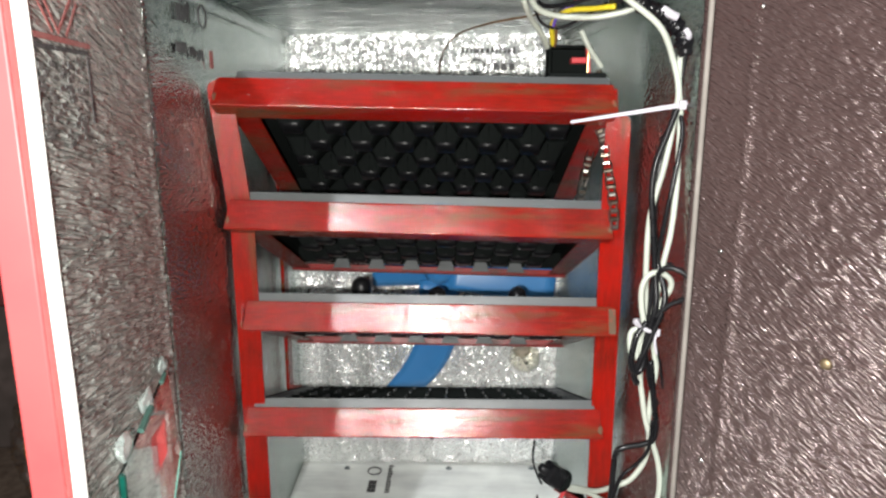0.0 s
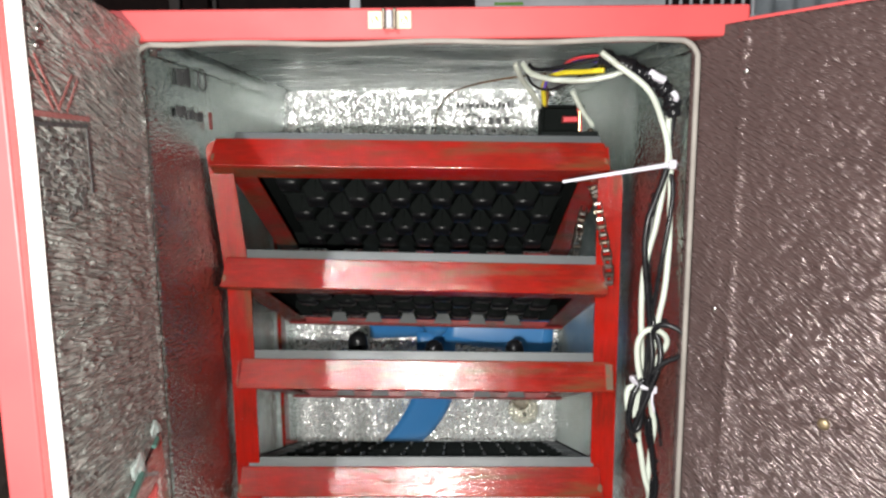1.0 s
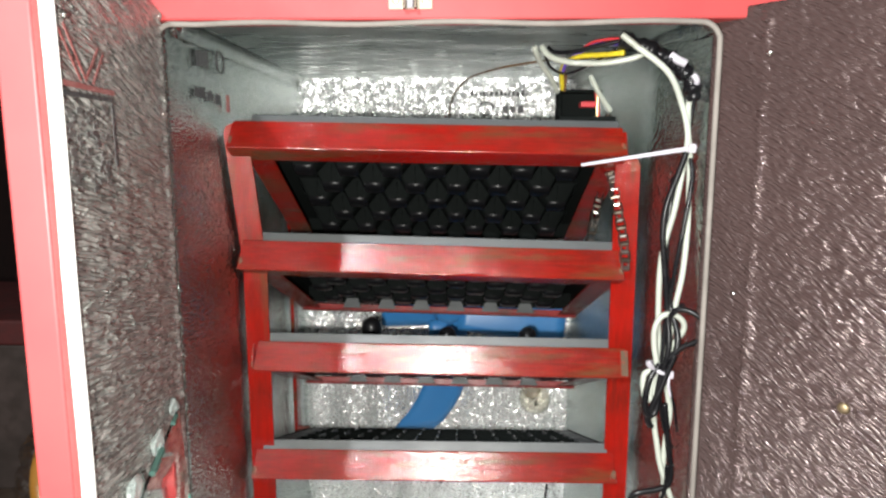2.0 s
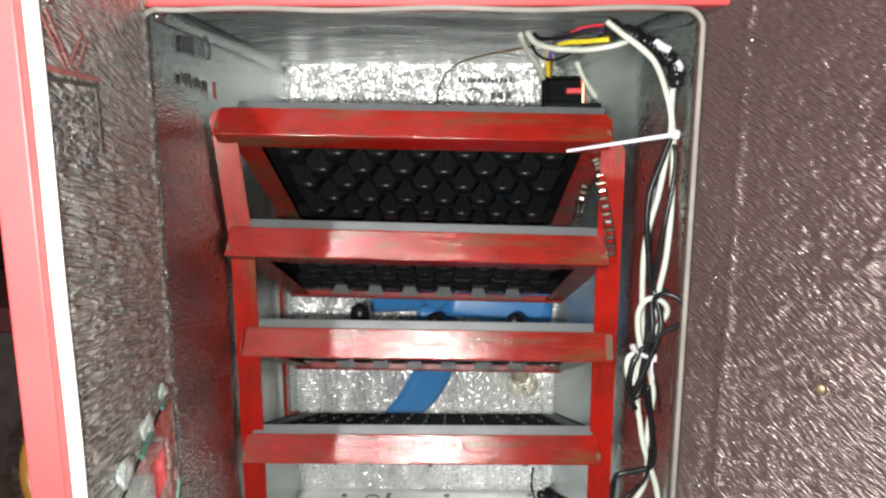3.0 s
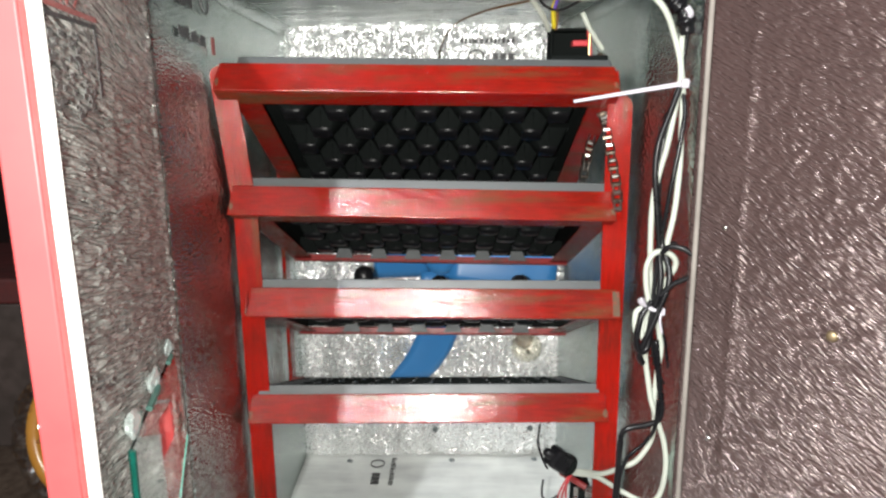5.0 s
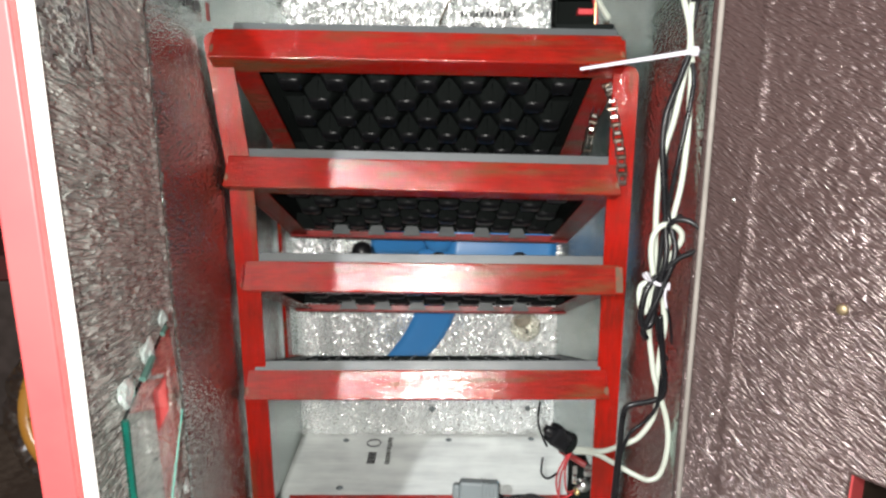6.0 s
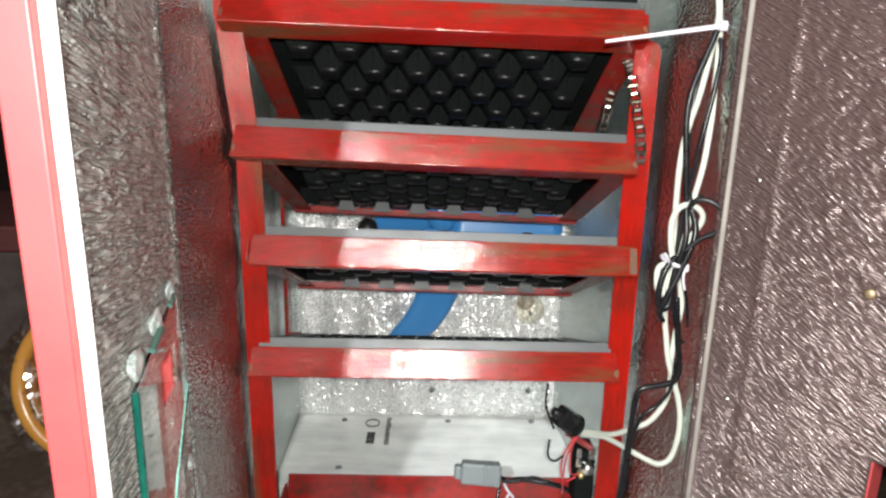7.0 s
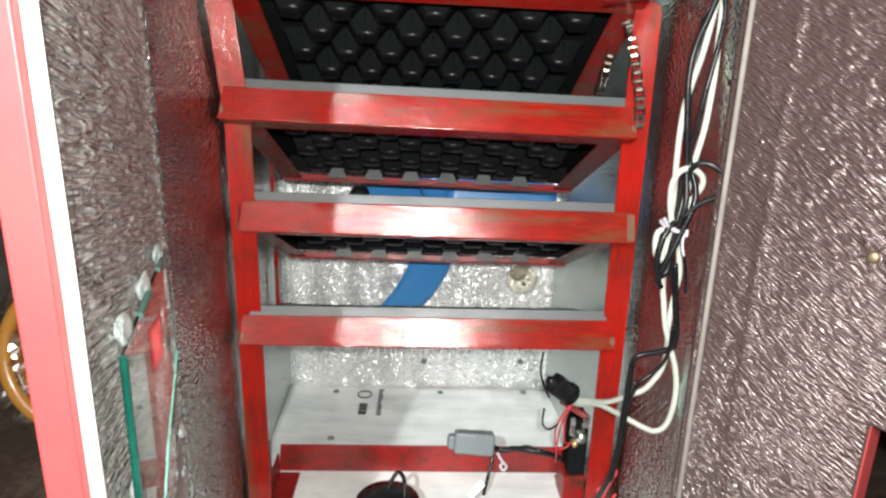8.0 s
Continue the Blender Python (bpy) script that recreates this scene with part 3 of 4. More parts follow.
def lining_prints():
    """Bars for the print on the foil linings that cannot be read, and the fixings of the lining."""
    def bar(x0, x1, y0, y1, z0, z1, material=INK):
        part("print_bar", block(x0, x1, y0, y1, z0, z1), material, cabinet)
    rnd = random.Random(8)
    x = 0.050
    while x < 0.146:                                             # a word high on the back lining
        w = rnd.uniform(0.003, 0.008)
        bar(x, x + w, YB - 0.0068, YB - 0.0048, 0.662, 0.662 + rnd.uniform(0.006, 0.010))
        x += w + 0.0035
    for i in range(3):
        bar(0.106 + i * 0.014, 0.115 + i * 0.014, YB - 0.0068, YB - 0.0048, 0.633, 0.645)
    part("print_ring", tube([(0.077 + 0.013 * math.cos(a), YB - 0.0064, 0.640 + 0.011 * math.sin(a)) for a in np.linspace(0, 2 * math.pi, 12, endpoint=False)], 0.0012, 6, 3, True), INK, cabinet)
    y = 0.338
    while y < 0.432:                                             # a word and a mark on the floor lining
        w = rnd.uniform(0.004, 0.008)
        bar(-0.089, -0.089 + rnd.uniform(0.006, 0.010), y, y + w * 0.8, ZF + 0.0012, ZF + 0.0022)
        y += w + 0.003
    for i in range(3):
        bar(-0.122, -0.107, 0.340 + i * 0.0135, 0.351 + i * 0.0135, ZF + 0.0012, ZF + 0.0022)
    part("print_ring", tube([(-0.1155 + 0.013 * math.cos(a), 0.412 + 0.013 * math.sin(a), ZF + 0.002) for a in np.linspace(0, 2 * math.pi, 12, endpoint=False)], 0.0012, 6, 3, True), INK, cabinet)
    for y0, y1, z0, z1 in ((-0.042, -0.004, 0.655, 0.676), (-0.050, -0.020, 0.622, 0.636), (-0.014, 0.006, 0.620, 0.634), (0.012, 0.030, 0.618, 0.632)):
        n = 5
        for k in range(n):
            ya = y0 + (y1 - y0) * k / n
            xw = XL + (XLB - XL) * (ya - YF) / (YB - YF)
            bar(xw + 0.0024, xw + 0.0034, ya, ya + (y1 - y0) / n * 0.7, z0 + rnd.uniform(0, 0.004), z1 - rnd.uniform(0, 0.004))
    part("print_ring", tube([(XL + 0.0012, 0.030 + 0.012 * math.cos(a), 0.668 + 0.012 * math.sin(a)) for a in np.linspace(0, 2 * math.pi, 12, endpoint=False)], 0.0012, 6, 3, True), INK, cabinet)
    bar(XL + 0.0020, XL + 0.0028, 0.042, 0.052, 0.612, 0.632, RED_INK)
    for x, yy, z, up in ((-0.003, YB, -0.072, 0), (0.185, YB, -0.070, 0), (-0.171, 0.423, ZF, 1), (0.029, 0.424, ZF, 1), (0.191, 0.427, ZF, 1), (-0.159, 0.262, ZF, 1)):
        m = pose(x, yy, z + 0.0012) if up else pose(x, yy - 0.0015, z, 90, 0, 0)
        part("washer", lathe([(0.001, 0), (0.006, 0.0004), (0.005, 0.0018), (0.003, 0.0020), (0.0028, 0.0032), (0.001, 0.0036)], m, 16), GREY, cabinet, "dull round fixing washer", True)


lining_prints()


# ---- the tray rack ----
LEN = 0.305
rack = thing("tray_rack", (0.0, 0.15, ZF), "red welded angle-iron rack standing in the incubator", "rack")


def build_rack():
    for x0, flip, top in ((-0.2295, 1, 0.712), (0.2395, -1, 0.675)):
        own = bmesh.new()                                     # front flange with a rounded head
        outline = [(0, 0), (0.0285, 0)] + [(0.0285 - 0.013 + 0.013 * math.cos(radians(g)), top + 0.013 * math.sin(radians(g))) for g in range(0, 91, 15)]
        outline += [(0.013 - 0.013 * math.sin(radians(g)), top + 0.013 * math.cos(radians(g))) for g in range(0, 91, 15)]
        f = own.faces.new([own.verts.new((x, 0, z)) for x, z in outline])
        ext = bmesh.ops.extrude_face_region(own, geom=[f])
        for v in [g for g in ext["geom"] if isinstance(g, bmesh.types.BMVert)]:
            v.co.y += 0.003
        block(0, 0.003, 0.0028, 0.0285, 0, top - 0.003, 0.001, own)
        own.transform(Matrix.Translation((x0, 0.0185, ZF)) @ Matrix.Diagonal((flip, 1, 1, 1)))
        if flip > 0:                                          # bent outwards above the second tray
            bmesh.ops.bisect_plane(own, geom=own.verts[:] + own.edges[:] + own.faces[:], plane_co=(0, 0, 0.43), plane_no=(0, 0, 1))
            for v in own.verts:
                v.co.x -= 0.105 * max(v.co.z - 0.43, 0)
        part("upright", own, RED_UPRIGHT, rack)
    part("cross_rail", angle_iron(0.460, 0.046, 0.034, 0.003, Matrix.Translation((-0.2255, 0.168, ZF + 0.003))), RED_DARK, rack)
    for x, flip in ((-0.2260, 1), (0.2360, -1)):
        own = block(0, 0.0030, 0.049, 0.164, 0.0, 0.036, 0.001)
        block(0.003, 0.034, 0.049, 0.164, 0.0, 0.003, 0.001, own)
        own.transform(Matrix.Translation((x, 0, ZF + 0.0008)) @ Matrix.Diagonal((flip, 1, 1, 1)))
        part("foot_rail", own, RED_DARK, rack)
    part("rear_upright", block(-0.2500, -0.2440, 0.302, 0.330, 0.075, 0.545, 0.001), RED, rack)
    for z in (0.10, 0.243, 0.372, 0.512):
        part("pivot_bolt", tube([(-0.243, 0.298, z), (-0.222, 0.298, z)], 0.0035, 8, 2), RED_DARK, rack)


build_rack()


def tray_frame_parts(ob, x0, x1, twist):
    part("front_bar", angle_iron(x1 - x0, 0.036, 0.030, 0.003, pose(x0, 0, 0, twist, 0, 0)), RED, ob, local=True)
    # the rear bar's shade is painted in with the darker red
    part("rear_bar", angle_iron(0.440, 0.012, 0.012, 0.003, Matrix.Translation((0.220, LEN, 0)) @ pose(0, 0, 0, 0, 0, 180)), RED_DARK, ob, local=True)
    for sx in (-1, 1):
        own = block(0.0, 0.003, 0.0035, LEN - 0.0035, 0.0036, 0.033, 0.001)
        block(0.003, 0.030, 0.0035, LEN - 0.0035, 0.0036, 0.0066, 0.001, own)
        own.transform(Matrix.Translation((sx * 0.222, 0, 0)) @ Matrix.Diagonal((-sx, 1, 1, 1)))
        part("side_bar", own, RED, ob, local=True)
    if twist > 0:                                             # bare brown end of one bar
        part("bare_end", block(x1 - 0.0095, x1 - 0.0012, -0.0007, 0.0002, 0.003, 0.033, m=pose(0, 0, 0, twist, 0, 0)), BARE, ob, "bare brownish metal end", local=True)
    for sx in (x0 + 0.004, x1 - 0.004):                       # rough weld beads at the corners
        own = bmesh.new()
        bmesh.ops.create_icosphere(own, subdivisions=3, radius=0.0034)
        for v in own.verts:
            v.co *= 1 + 0.7 * noise.noise(v.co * 260 + Vector((sx * 50, x0 * 40, 0)))
        own.transform(Matrix.Translation((sx, 0.0006, 0.010)) @ Matrix.Diagonal((0.8, 0.25, 1.5, 1)))
        part("weld_bead", own, BARE, ob, "brown rusty weld", True, local=True)


def squircle(hx, hy, z, cut):
    """Eight corners of a square with its corners cut off."""
    kx, ky = hx * (1 - cut), hy * (1 - cut)
    return [(hx, -ky, z), (hx, ky, z), (kx, hy, z), (-kx, hy, z), (-hx, ky, z), (-hx, -ky, z), (-kx, -hy, z), (kx, -hy, z)]


def egg_cup():
    """A square tapering cup under the tray with a moulding seam down the front."""
    own = bmesh.new()
    rings = [squircle(0.0272, 0.0236, 0.0, 0.08), squircle(0.0238, 0.0210, -0.004, 0.12), squircle(0.0130, 0.0124, -0.0245, 0.17)]
    vs = [[own.verts.new(c) for c in ring] for ring in rings]
    for a, b in zip(vs, vs[1:]):
        for i in range(8):
            own.faces.new((a[i], a[(i + 1) % 8], b[(i + 1) % 8], b[i]))
    seam = [own.verts.new(c) for c in ((-0.0009, -0.0217, -0.004), (0.0009, -0.0217, -0.004), (0.0009, -0.0131, -0.0245), (-0.0009, -0.0131, -0.0245))]
    ext = bmesh.ops.extrude_face_region(own, geom=[own.faces.new(seam)])
    for v in [g for g in ext["geom"] if isinstance(g, bmesh.types.BMVert)]:
        v.co.y += 0.003
    return mesh_of("egg_cup", own, BLACK, True)


def cup_foot():
    """The polished foot that closes a cup, square with soft corners."""
    own = bmesh.new()
    rings = [squircle(0.0130, 0.0124, 0.0, 0.17), squircle(0.0126, 0.0119, -0.0022, 0.17), squircle(0.0114, 0.0102, -0.0042, 0.18), squircle(0.0088, 0.0072, -0.0053, 0.2)]
    vs = [[own.verts.new(c) for c in ring] for ring in rings]
    for a, b in zip(vs, vs[1:]):
        for i in range(8):
            own.faces.new((a[i], a[(i + 1) % 8], b[(i + 1) % 8], b[i]))
    own.faces.new(vs[-1])
    return mesh_of("cup_foot", own, NUBBED, True)


CUP, FOOT = egg_cup(), cup_foot()


def egg_tray_parts(ob, rear):
    hw, y0, y1, z0, zt, th = 0.2145, 0.0050, LEN - 0.0050, 0.0075, 0.0475, 0.0028
    part("front_rim", block(-hw, hw, y0, y0 + th, z0, zt, 0.0008), RIM, ob, "dusty front edge greyed to its torchlit tone", local=True)
    # rear and side rims take the shaded tone
    part("rear_rim", block(-hw, hw, y1 - th, y1, z0 + 0.006, zt - 0.004, 0.0008), BLACK, ob, local=True)
    for sx in (-1, 1):
        a, b = sorted((sx * hw, sx * (hw - th)))
        part("side_rim", block(a, b, y0 + th, y1 - th, z0, zt - 0.002, 0.0008), BLACK, ob, local=True)
    top = 0.0405
    rows, p, r = 6, 0.055, 0.0476
    ys = y0 + th + 0.001
    for k in range(rows):
        yc = ys + r * (k + 0.5)
        n = 7 if k % 2 else 6
        half = n * p / 2
        for sx in (-1, 1):
            a, b = sorted((sx * half, sx * (hw - th)))
            part("ledge", block(a, b, yc - r / 2, yc + r / 2, top - 0.0022, top), BLACK, ob, local=True)
        for i in range(n):
            c = part("egg_cup", CUP, BLACK, ob, local=True)
            c.matrix_basis = Matrix.Translation(((i - (n - 1) / 2) * p, yc, top))
            c = part("cup_foot", FOOT, NUBBED, ob, local=True)
            c.matrix_basis = Matrix.Translation(((i - (n - 1) / 2) * p, yc, top - 0.0245))
    for i in range(6):                                        # added plates standing in for the lit rear rim between cups
        own = bmesh.new()
        xc = (i - 2.5) * p
        front = [own.verts.new((xc + dx, y1 - 0.017, top + dz)) for dx, dz in ((-0.0145, -0.0375), (0.0145, -0.0375), (0.0085, -0.0225), (-0.0085, -0.0225))]
        ext = bmesh.ops.extrude_face_region(own, geom=[own.faces.new(front)])
        for v in [g for g in ext["geom"] if isinstance(g, bmesh.types.BMVert)]:
            v.co.y += 0.002
        part("rim_gap_plate", own, rear, ob, local=True)
    for k in range(rows + 1):                                 # low ridges between the rows of cells
        part("ridge", block(-hw + th, hw - th, ys + r * k - 0.0012, ys + r * k + 0.0012, top - 0.001, top + 0.0035), BLACK, ob, local=True)
    for k in range(rows):                                     # short upright webs between the cells, staggered from row to row
        for i in range(8 if k % 2 else 7):
            x = (i - (3.5 if k % 2 else 3.0)) * p
            part("web", block(x - 0.0009, x + 0.0009, ys + r * k + 0.0016, ys + r * (k + 1) - 0.0016, top + 0.0003, top + 0.0048), RIM, ob, local=True)
        for sx in (-1, 1):
            a, b = sorted((sx * (hw - th - 0.022), sx * (hw - th - 0.001)))
            part("step", block(a, b, ys + r * k + 0.006, ys + r * (k + 1) - 0.006, top + 0.0003, top + 0.0042, 0.0008), RIM, ob, local=True)


TRAYS = [(-0.238, 0.221, 0.5655, 1.1, 29.0), (-0.232, 0.223, 0.4230, 1.4, 22.9), (-0.218, 0.233, 0.3015, 0.7, 22.9), (-0.226, 0.224, 0.1650, 0.0, 20.3)]
for x0, x1, z, roll, tilt in TRAYS:
    at = pose(0, 0, z, -tilt, roll, 0)
    ob = thing("tray_cradle", at, "red enamelled angle-iron cradle tilted in the rack", "tray cradle", "tilting tray cradles")
    tray_frame_parts(ob, x0, x1, {0.3015: 2.4, 0.1650: -3.6}.get(z, 0))
    shift = 0.006 if x0 == -0.218 else 0.0
    ob = thing("egg_tray", at @ Matrix.Translation((shift, 0, 0)), "black moulded plastic egg tray lying in a tilted red frame", "egg tray", "egg trays")
    # the top tray's rear lies in shade, so it gets the dark tone
    egg_tray_parts(ob, BLACK if tilt > 25 else RIM)

# three black caps left in the cells of one tray
for x, y, z in ((-0.099, 0.185, 0.268), (0.012, 0.232, 0.241), (0.136, 0.232, 0.241)):
    c = thing("rubber_bung", (x, y, z), "glossy black rubber bung standing in the egg tray", "bung", "black bungs")
    part("dome", lathe([(0.010, 0), (0.014, 0.004), (0.0148, 0.030), (0.0145, 0.042), (0.012, 0.050), (0.006, 0.0545), (0.001, 0.0555)], pose(x, y, z), 20), BLACK_PVC, c, smooth=True)
    part("foot_ring", lathe([(0.012, -0.006), (0.0165, -0.004), (0.0165, 0.002), (0.013, 0.0035)], pose(x, y, z), 20), BLACK, c, smooth=True)


# ---- the drive chain ----
def drive_chain(points, label):
    path = smooth_path(points, 40)
    lengths = [0.0]
    for a, b in zip(path, path[1:]):
        lengths.append(lengths[-1] + (b - a).length)
    ob = thing("roller_chain", path[0], label, "chain", "drive chains")
    pitch = 0.0095
    meshes = []
    for wide in (0.0034, 0.0050):
        own = bmesh.new()
        for sx in (-1, 1):
            block(sx * wide - 0.0006, sx * wide + 0.0006, -0.0036, 0.0036, -pitch * 0.62, pitch * 0.62, 0.0006, own, segs=1)
        lathe([(0.0005, -wide), (0.0030, -wide), (0.0030, wide), (0.0005, wide)], pose(0, 0, pitch / 2, 0, 90, 0), 8, own)
        meshes.append(mesh_of("link", own, CHAIN if wide < 0.004 else OILED))
    n = int(lengths[-1] / pitch)
    for k in range(n):
        want = (k + 0.5) * pitch
        i = next(j for j in range(1, len(lengths)) if lengths[j] >= want)
        d = (path[i] - path[i - 1]).normalized()
        p = path[i - 1] + d * (want - lengths[i - 1])
        link = part("link", meshes[k % 2], CHAIN, ob)
        link.matrix_basis = Matrix.Translation(p) @ d.to_track_quat("Z", "Y").to_matrix().to_4x4() @ pose(0, 0, 0, 0, 0, 25)
    return ob


drive_chain([(0.209, 0.060, 0.548), (0.211, 0.030, 0.532), (0.2125, 0.016, 0.510), (0.2155, 0.006, 0.487), (0.2185, -0.004, 0.462), (0.2205, -0.0085, 0.432)],
            "oily steel roller chain hanging beside the upright")
drive_chain([(0.2085, 0.085, 0.512), (0.207, 0.098, 0.490), (0.204, 0.102, 0.470), (0.2015, 0.106, 0.440)], "oily steel roller chain strand behind the rack")

# ---- fan and bulb on the back lining ----
FX, FY, FZ = 0.010, 0.405, 0.282


def fan():
    ob = thing("circulation_fan", (FX, YB, FZ), "blue plastic four-bladed fan on the foil back wall", "fan")
    part("motor", lathe([(0.008, 0), (0.034, 0.002), (0.036, 0.020), (0.030, 0.030), (0.010, 0.032)], pose(FX, YB - 0.002, FZ, 90, 0, 0), 28), BLACK, ob, "black fan motor", True)
    part("hub", lathe([(0.010, 0), (0.026, 0.001), (0.028, 0.010), (0.024, 0.018), (0.012, 0.023), (0.001, 0.024)], pose(FX, FY + 0.012, FZ, 90, 0, 0), 28), BLUE, ob, smooth=True)
    for deg, bend, reach in ((270, 0.044, 0.214), (353, 0.016, 0.194), (82, 0.03, 0.214), (177, 0.0, 0.100)):
        own = bmesh.new()
        nr, nw = 10, 6
        grid = {}
        for i in range(nr + 1):
            r = 0.020 + reach * i / nr
            half = 0.034 + 0.008 * i / nr
            if i == nr:
                half *= 0.92
            for j in range(nw + 1):
                s = (j / nw * 2 - 1) * half
                sweep = -bend * (max(r - 0.1, 0) / 0.11) ** 2
                grid[i, j] = own.verts.new((r, 0.30 * s * (1 - 0.4 * i / nr) + 0.004 * (s / half) ** 2, s + sweep))
        for i in range(nr):
            for j in range(nw):
                own.faces.new((grid[i, j], grid[i + 1, j], grid[i + 1, j + 1], grid[i, j + 1]))
        ext = bmesh.ops.extrude_face_region(own, geom=own.faces[:])
        for v in [g for g in ext["geom"] if isinstance(g, bmesh.types.BMVert)]:
            v.co.y += 0.0022
        own.transform(Matrix.Translation((FX, FY, FZ)) @ Matrix.Rotation(radians(-deg), 4, "Y"))
        part("blade", own, BLUE, ob, smooth=True)


fan()


def bulb():
    x, y, z = 0.169, 0.402, 0.117
    ob = thing("light_bulb", (x, YB, z), "clear unlit glass bulb in a white holder on the back wall", "light bulb")
    shell = [(0.009, -0.036), (0.012, -0.028), (0.021, -0.018), (0.0275, -0.004), (0.0285, 0.006), (0.024, 0.018), (0.014, 0.026), (0.006, 0.0288), (0.0002, 0.0295)]
    inner = [(max(r * 0.985 - 0.0001, 0.0001), h * 0.985) for r, h in shell[::-1]]
    part("glass", lathe(shell + inner, pose(x, y, z, 90, 0, 0), 32), BULB_GLASS, ob, smooth=True).visible_shadow = False
    part("socket", lathe([(0.0005, 0.0002), (0.016, 0.001), (0.017, 0.010), (0.013, 0.014), (0.0005, 0.0145)], pose(x, YB - 0.001, z, 90, 0, 0), 24), GASKET_DIM, ob, "white lamp holder", True)


bulb()


# ---- wiring ----
def cable(name, points, r, material, label, category="cable", group="", flat=1.0, steps=10, taper=None):
    return tagged(part(name, tube(points, r, 8, steps, flat=flat, taper=taper), material, smooth=True), label, category, group)


W, B = "white two-core flex hanging by the foil wall", "thin black wire hanging by the foil wall"
cable("white_cable", [(0.187, -0.089, 0.678), (0.202, -0.091, 0.666), (0.234, -0.088, 0.642), (0.253, -0.075, 0.612), (0.2605, -0.075, 0.581), (0.257, -0.075, 0.547), (0.251, -0.075, 0.506),
                      (0.244, -0.075, 0.477), (0.240, -0.075, 0.453), (0.240, -0.073, 0.415), (0.244, -0.070, 0.340)], 0.0031, WHITE_PVC, W, group="white flexes")
cable("white_cable", [(0.262, -0.073, 0.630), (0.2605, -0.071, 0.598), (0.2650, -0.072, 0.556), (0.2660, -0.072, 0.506), (0.2655, -0.074, 0.483), (0.262, -0.077, 0.440), (0.255, -0.079, 0.401),
                      (0.250, -0.079, 0.355), (0.245, -0.078, 0.326)], 0.0031, WHITE_PVC, W, group="white flexes")
cable("white_cable", [(0.242, -0.085, 0.325), (0.238, -0.086, 0.345), (0.234, -0.087, 0.364), (0.233, -0.088, 0.384), (0.239, -0.088, 0.397), (0.250, -0.088, 0.400), (0.261, -0.088, 0.393),
                      (0.263, -0.086, 0.382), (0.255, -0.082, 0.364), (0.249, -0.080, 0.335)], 0.0031, WHITE_PVC, "white flex looped above a cable tie", group="white flexes")
cable("white_cable", [(0.240, -0.084, 0.340), (0.226, -0.084, 0.334), (0.226, -0.085, 0.314), (0.231, -0.086, 0.306), (0.236, -0.086, 0.318), (0.240, -0.085, 0.334)], 0.0031, WHITE_PVC,
      "short loop of white flex under a cable tie", group="white flexes")
cable("white_cable", [(0.243, -0.086, 0.336), (0.243, -0.088, 0.322), (0.236, -0.089, 0.306), (0.231, -0.088, 0.314), (0.236, -0.086, 0.334)], 0.0031, WHITE_PVC,
      "short loop of white flex under a cable tie", group="white flexes")
cable("white_cable", [(0.243, -0.080, 0.332), (0.242, -0.077, 0.305), (0.241, -0.075, 0.280), (0.245, -0.075, 0.255), (0.250, -0.075, 0.229), (0.258, -0.076, 0.205), (0.266, -0.077, 0.180),
                      (0.2695, -0.078, 0.155), (0.268, -0.078, 0.128), (0.262, -0.078, 0.110), (0.251, -0.077, 0.104), (0.238, -0.074, 0.108), (0.222, -0.062, 0.112), (0.206, -0.020, 0.103),
                      (0.190, 0.012, 0.088), (0.184, 0.020, 0.086)], 0.0031, WHITE_PVC, "white flex drooping in a loop by the floor", group="white flexes")
cable("white_cable", [(0.249, -0.078, 0.332), (0.256, -0.074, 0.301), (0.258, -0.073, 0.285), (0.256, -0.072, 0.262), (0.254, -0.072, 0.226), (0.256, -0.072, 0.206), (0.255, -0.073, 0.189),
                      (0.250, -0.073, 0.172), (0.238, -0.071, 0.153), (0.225, -0.065, 0.142), (0.210, -0.035, 0.116), (0.198, 0.000, 0.098), (0.188, 0.018, 0.089)], 0.0031, WHITE_PVC, W, group="white flexes")
cable("black_cable", [(0.266, -0.076, 0.625), (0.2645, -0.070, 0.600), (0.263, -0.068, 0.572), (0.266, -0.077, 0.547), (0.2635, -0.080, 0.518), (0.256, -0.080, 0.465), (0.252, -0.076, 0.423),
                      (0.248, -0.074, 0.386), (0.246, -0.074, 0.330)], 0.0026, BLACK_PVC, B, group="black wires")
cable("black_cable", [(0.258, -0.081, 0.565), (0.249, -0.082, 0.538), (0.240, -0.083, 0.511), (0.238, -0.083, 0.483), (0.241, -0.084, 0.448), (0.246, -0.086, 0.399), (0.247, -0.092, 0.365), (0.240, -0.092, 0.332), (0.236, -0.093, 0.305), (0.232, -0.091, 0.290)],
      0.0032, BLACK_PVC, B, group="black wires")
cable("black_cable", [(0.251, -0.070, 0.540), (0.247, -0.072, 0.500), (0.245, -0.074, 0.455), (0.250, -0.078, 0.410), (0.256, -0.092, 0.372), (0.243, -0.094, 0.330), (0.234, -0.094, 0.306),
                      (0.229, -0.092, 0.288), (0.234, -0.088, 0.278)], 0.0034, BLACK_PVC, B, group="black wires")
cable("black_cable", [(0.246, -0.082, 0.345), (0.252, -0.082, 0.322), (0.260, -0.080, 0.298), (0.265, -0.079, 0.268)], 0.0016, BLACK_PVC, B, group="black wires")
cable("black_cable", [(0.240, -0.082, 0.345), (0.243, -0.082, 0.320), (0.247, -0.081, 0.286), (0.254, -0.080, 0.262), (0.262, -0.079, 0.250)], 0.0018, BLACK_PVC, B, group="black wires")
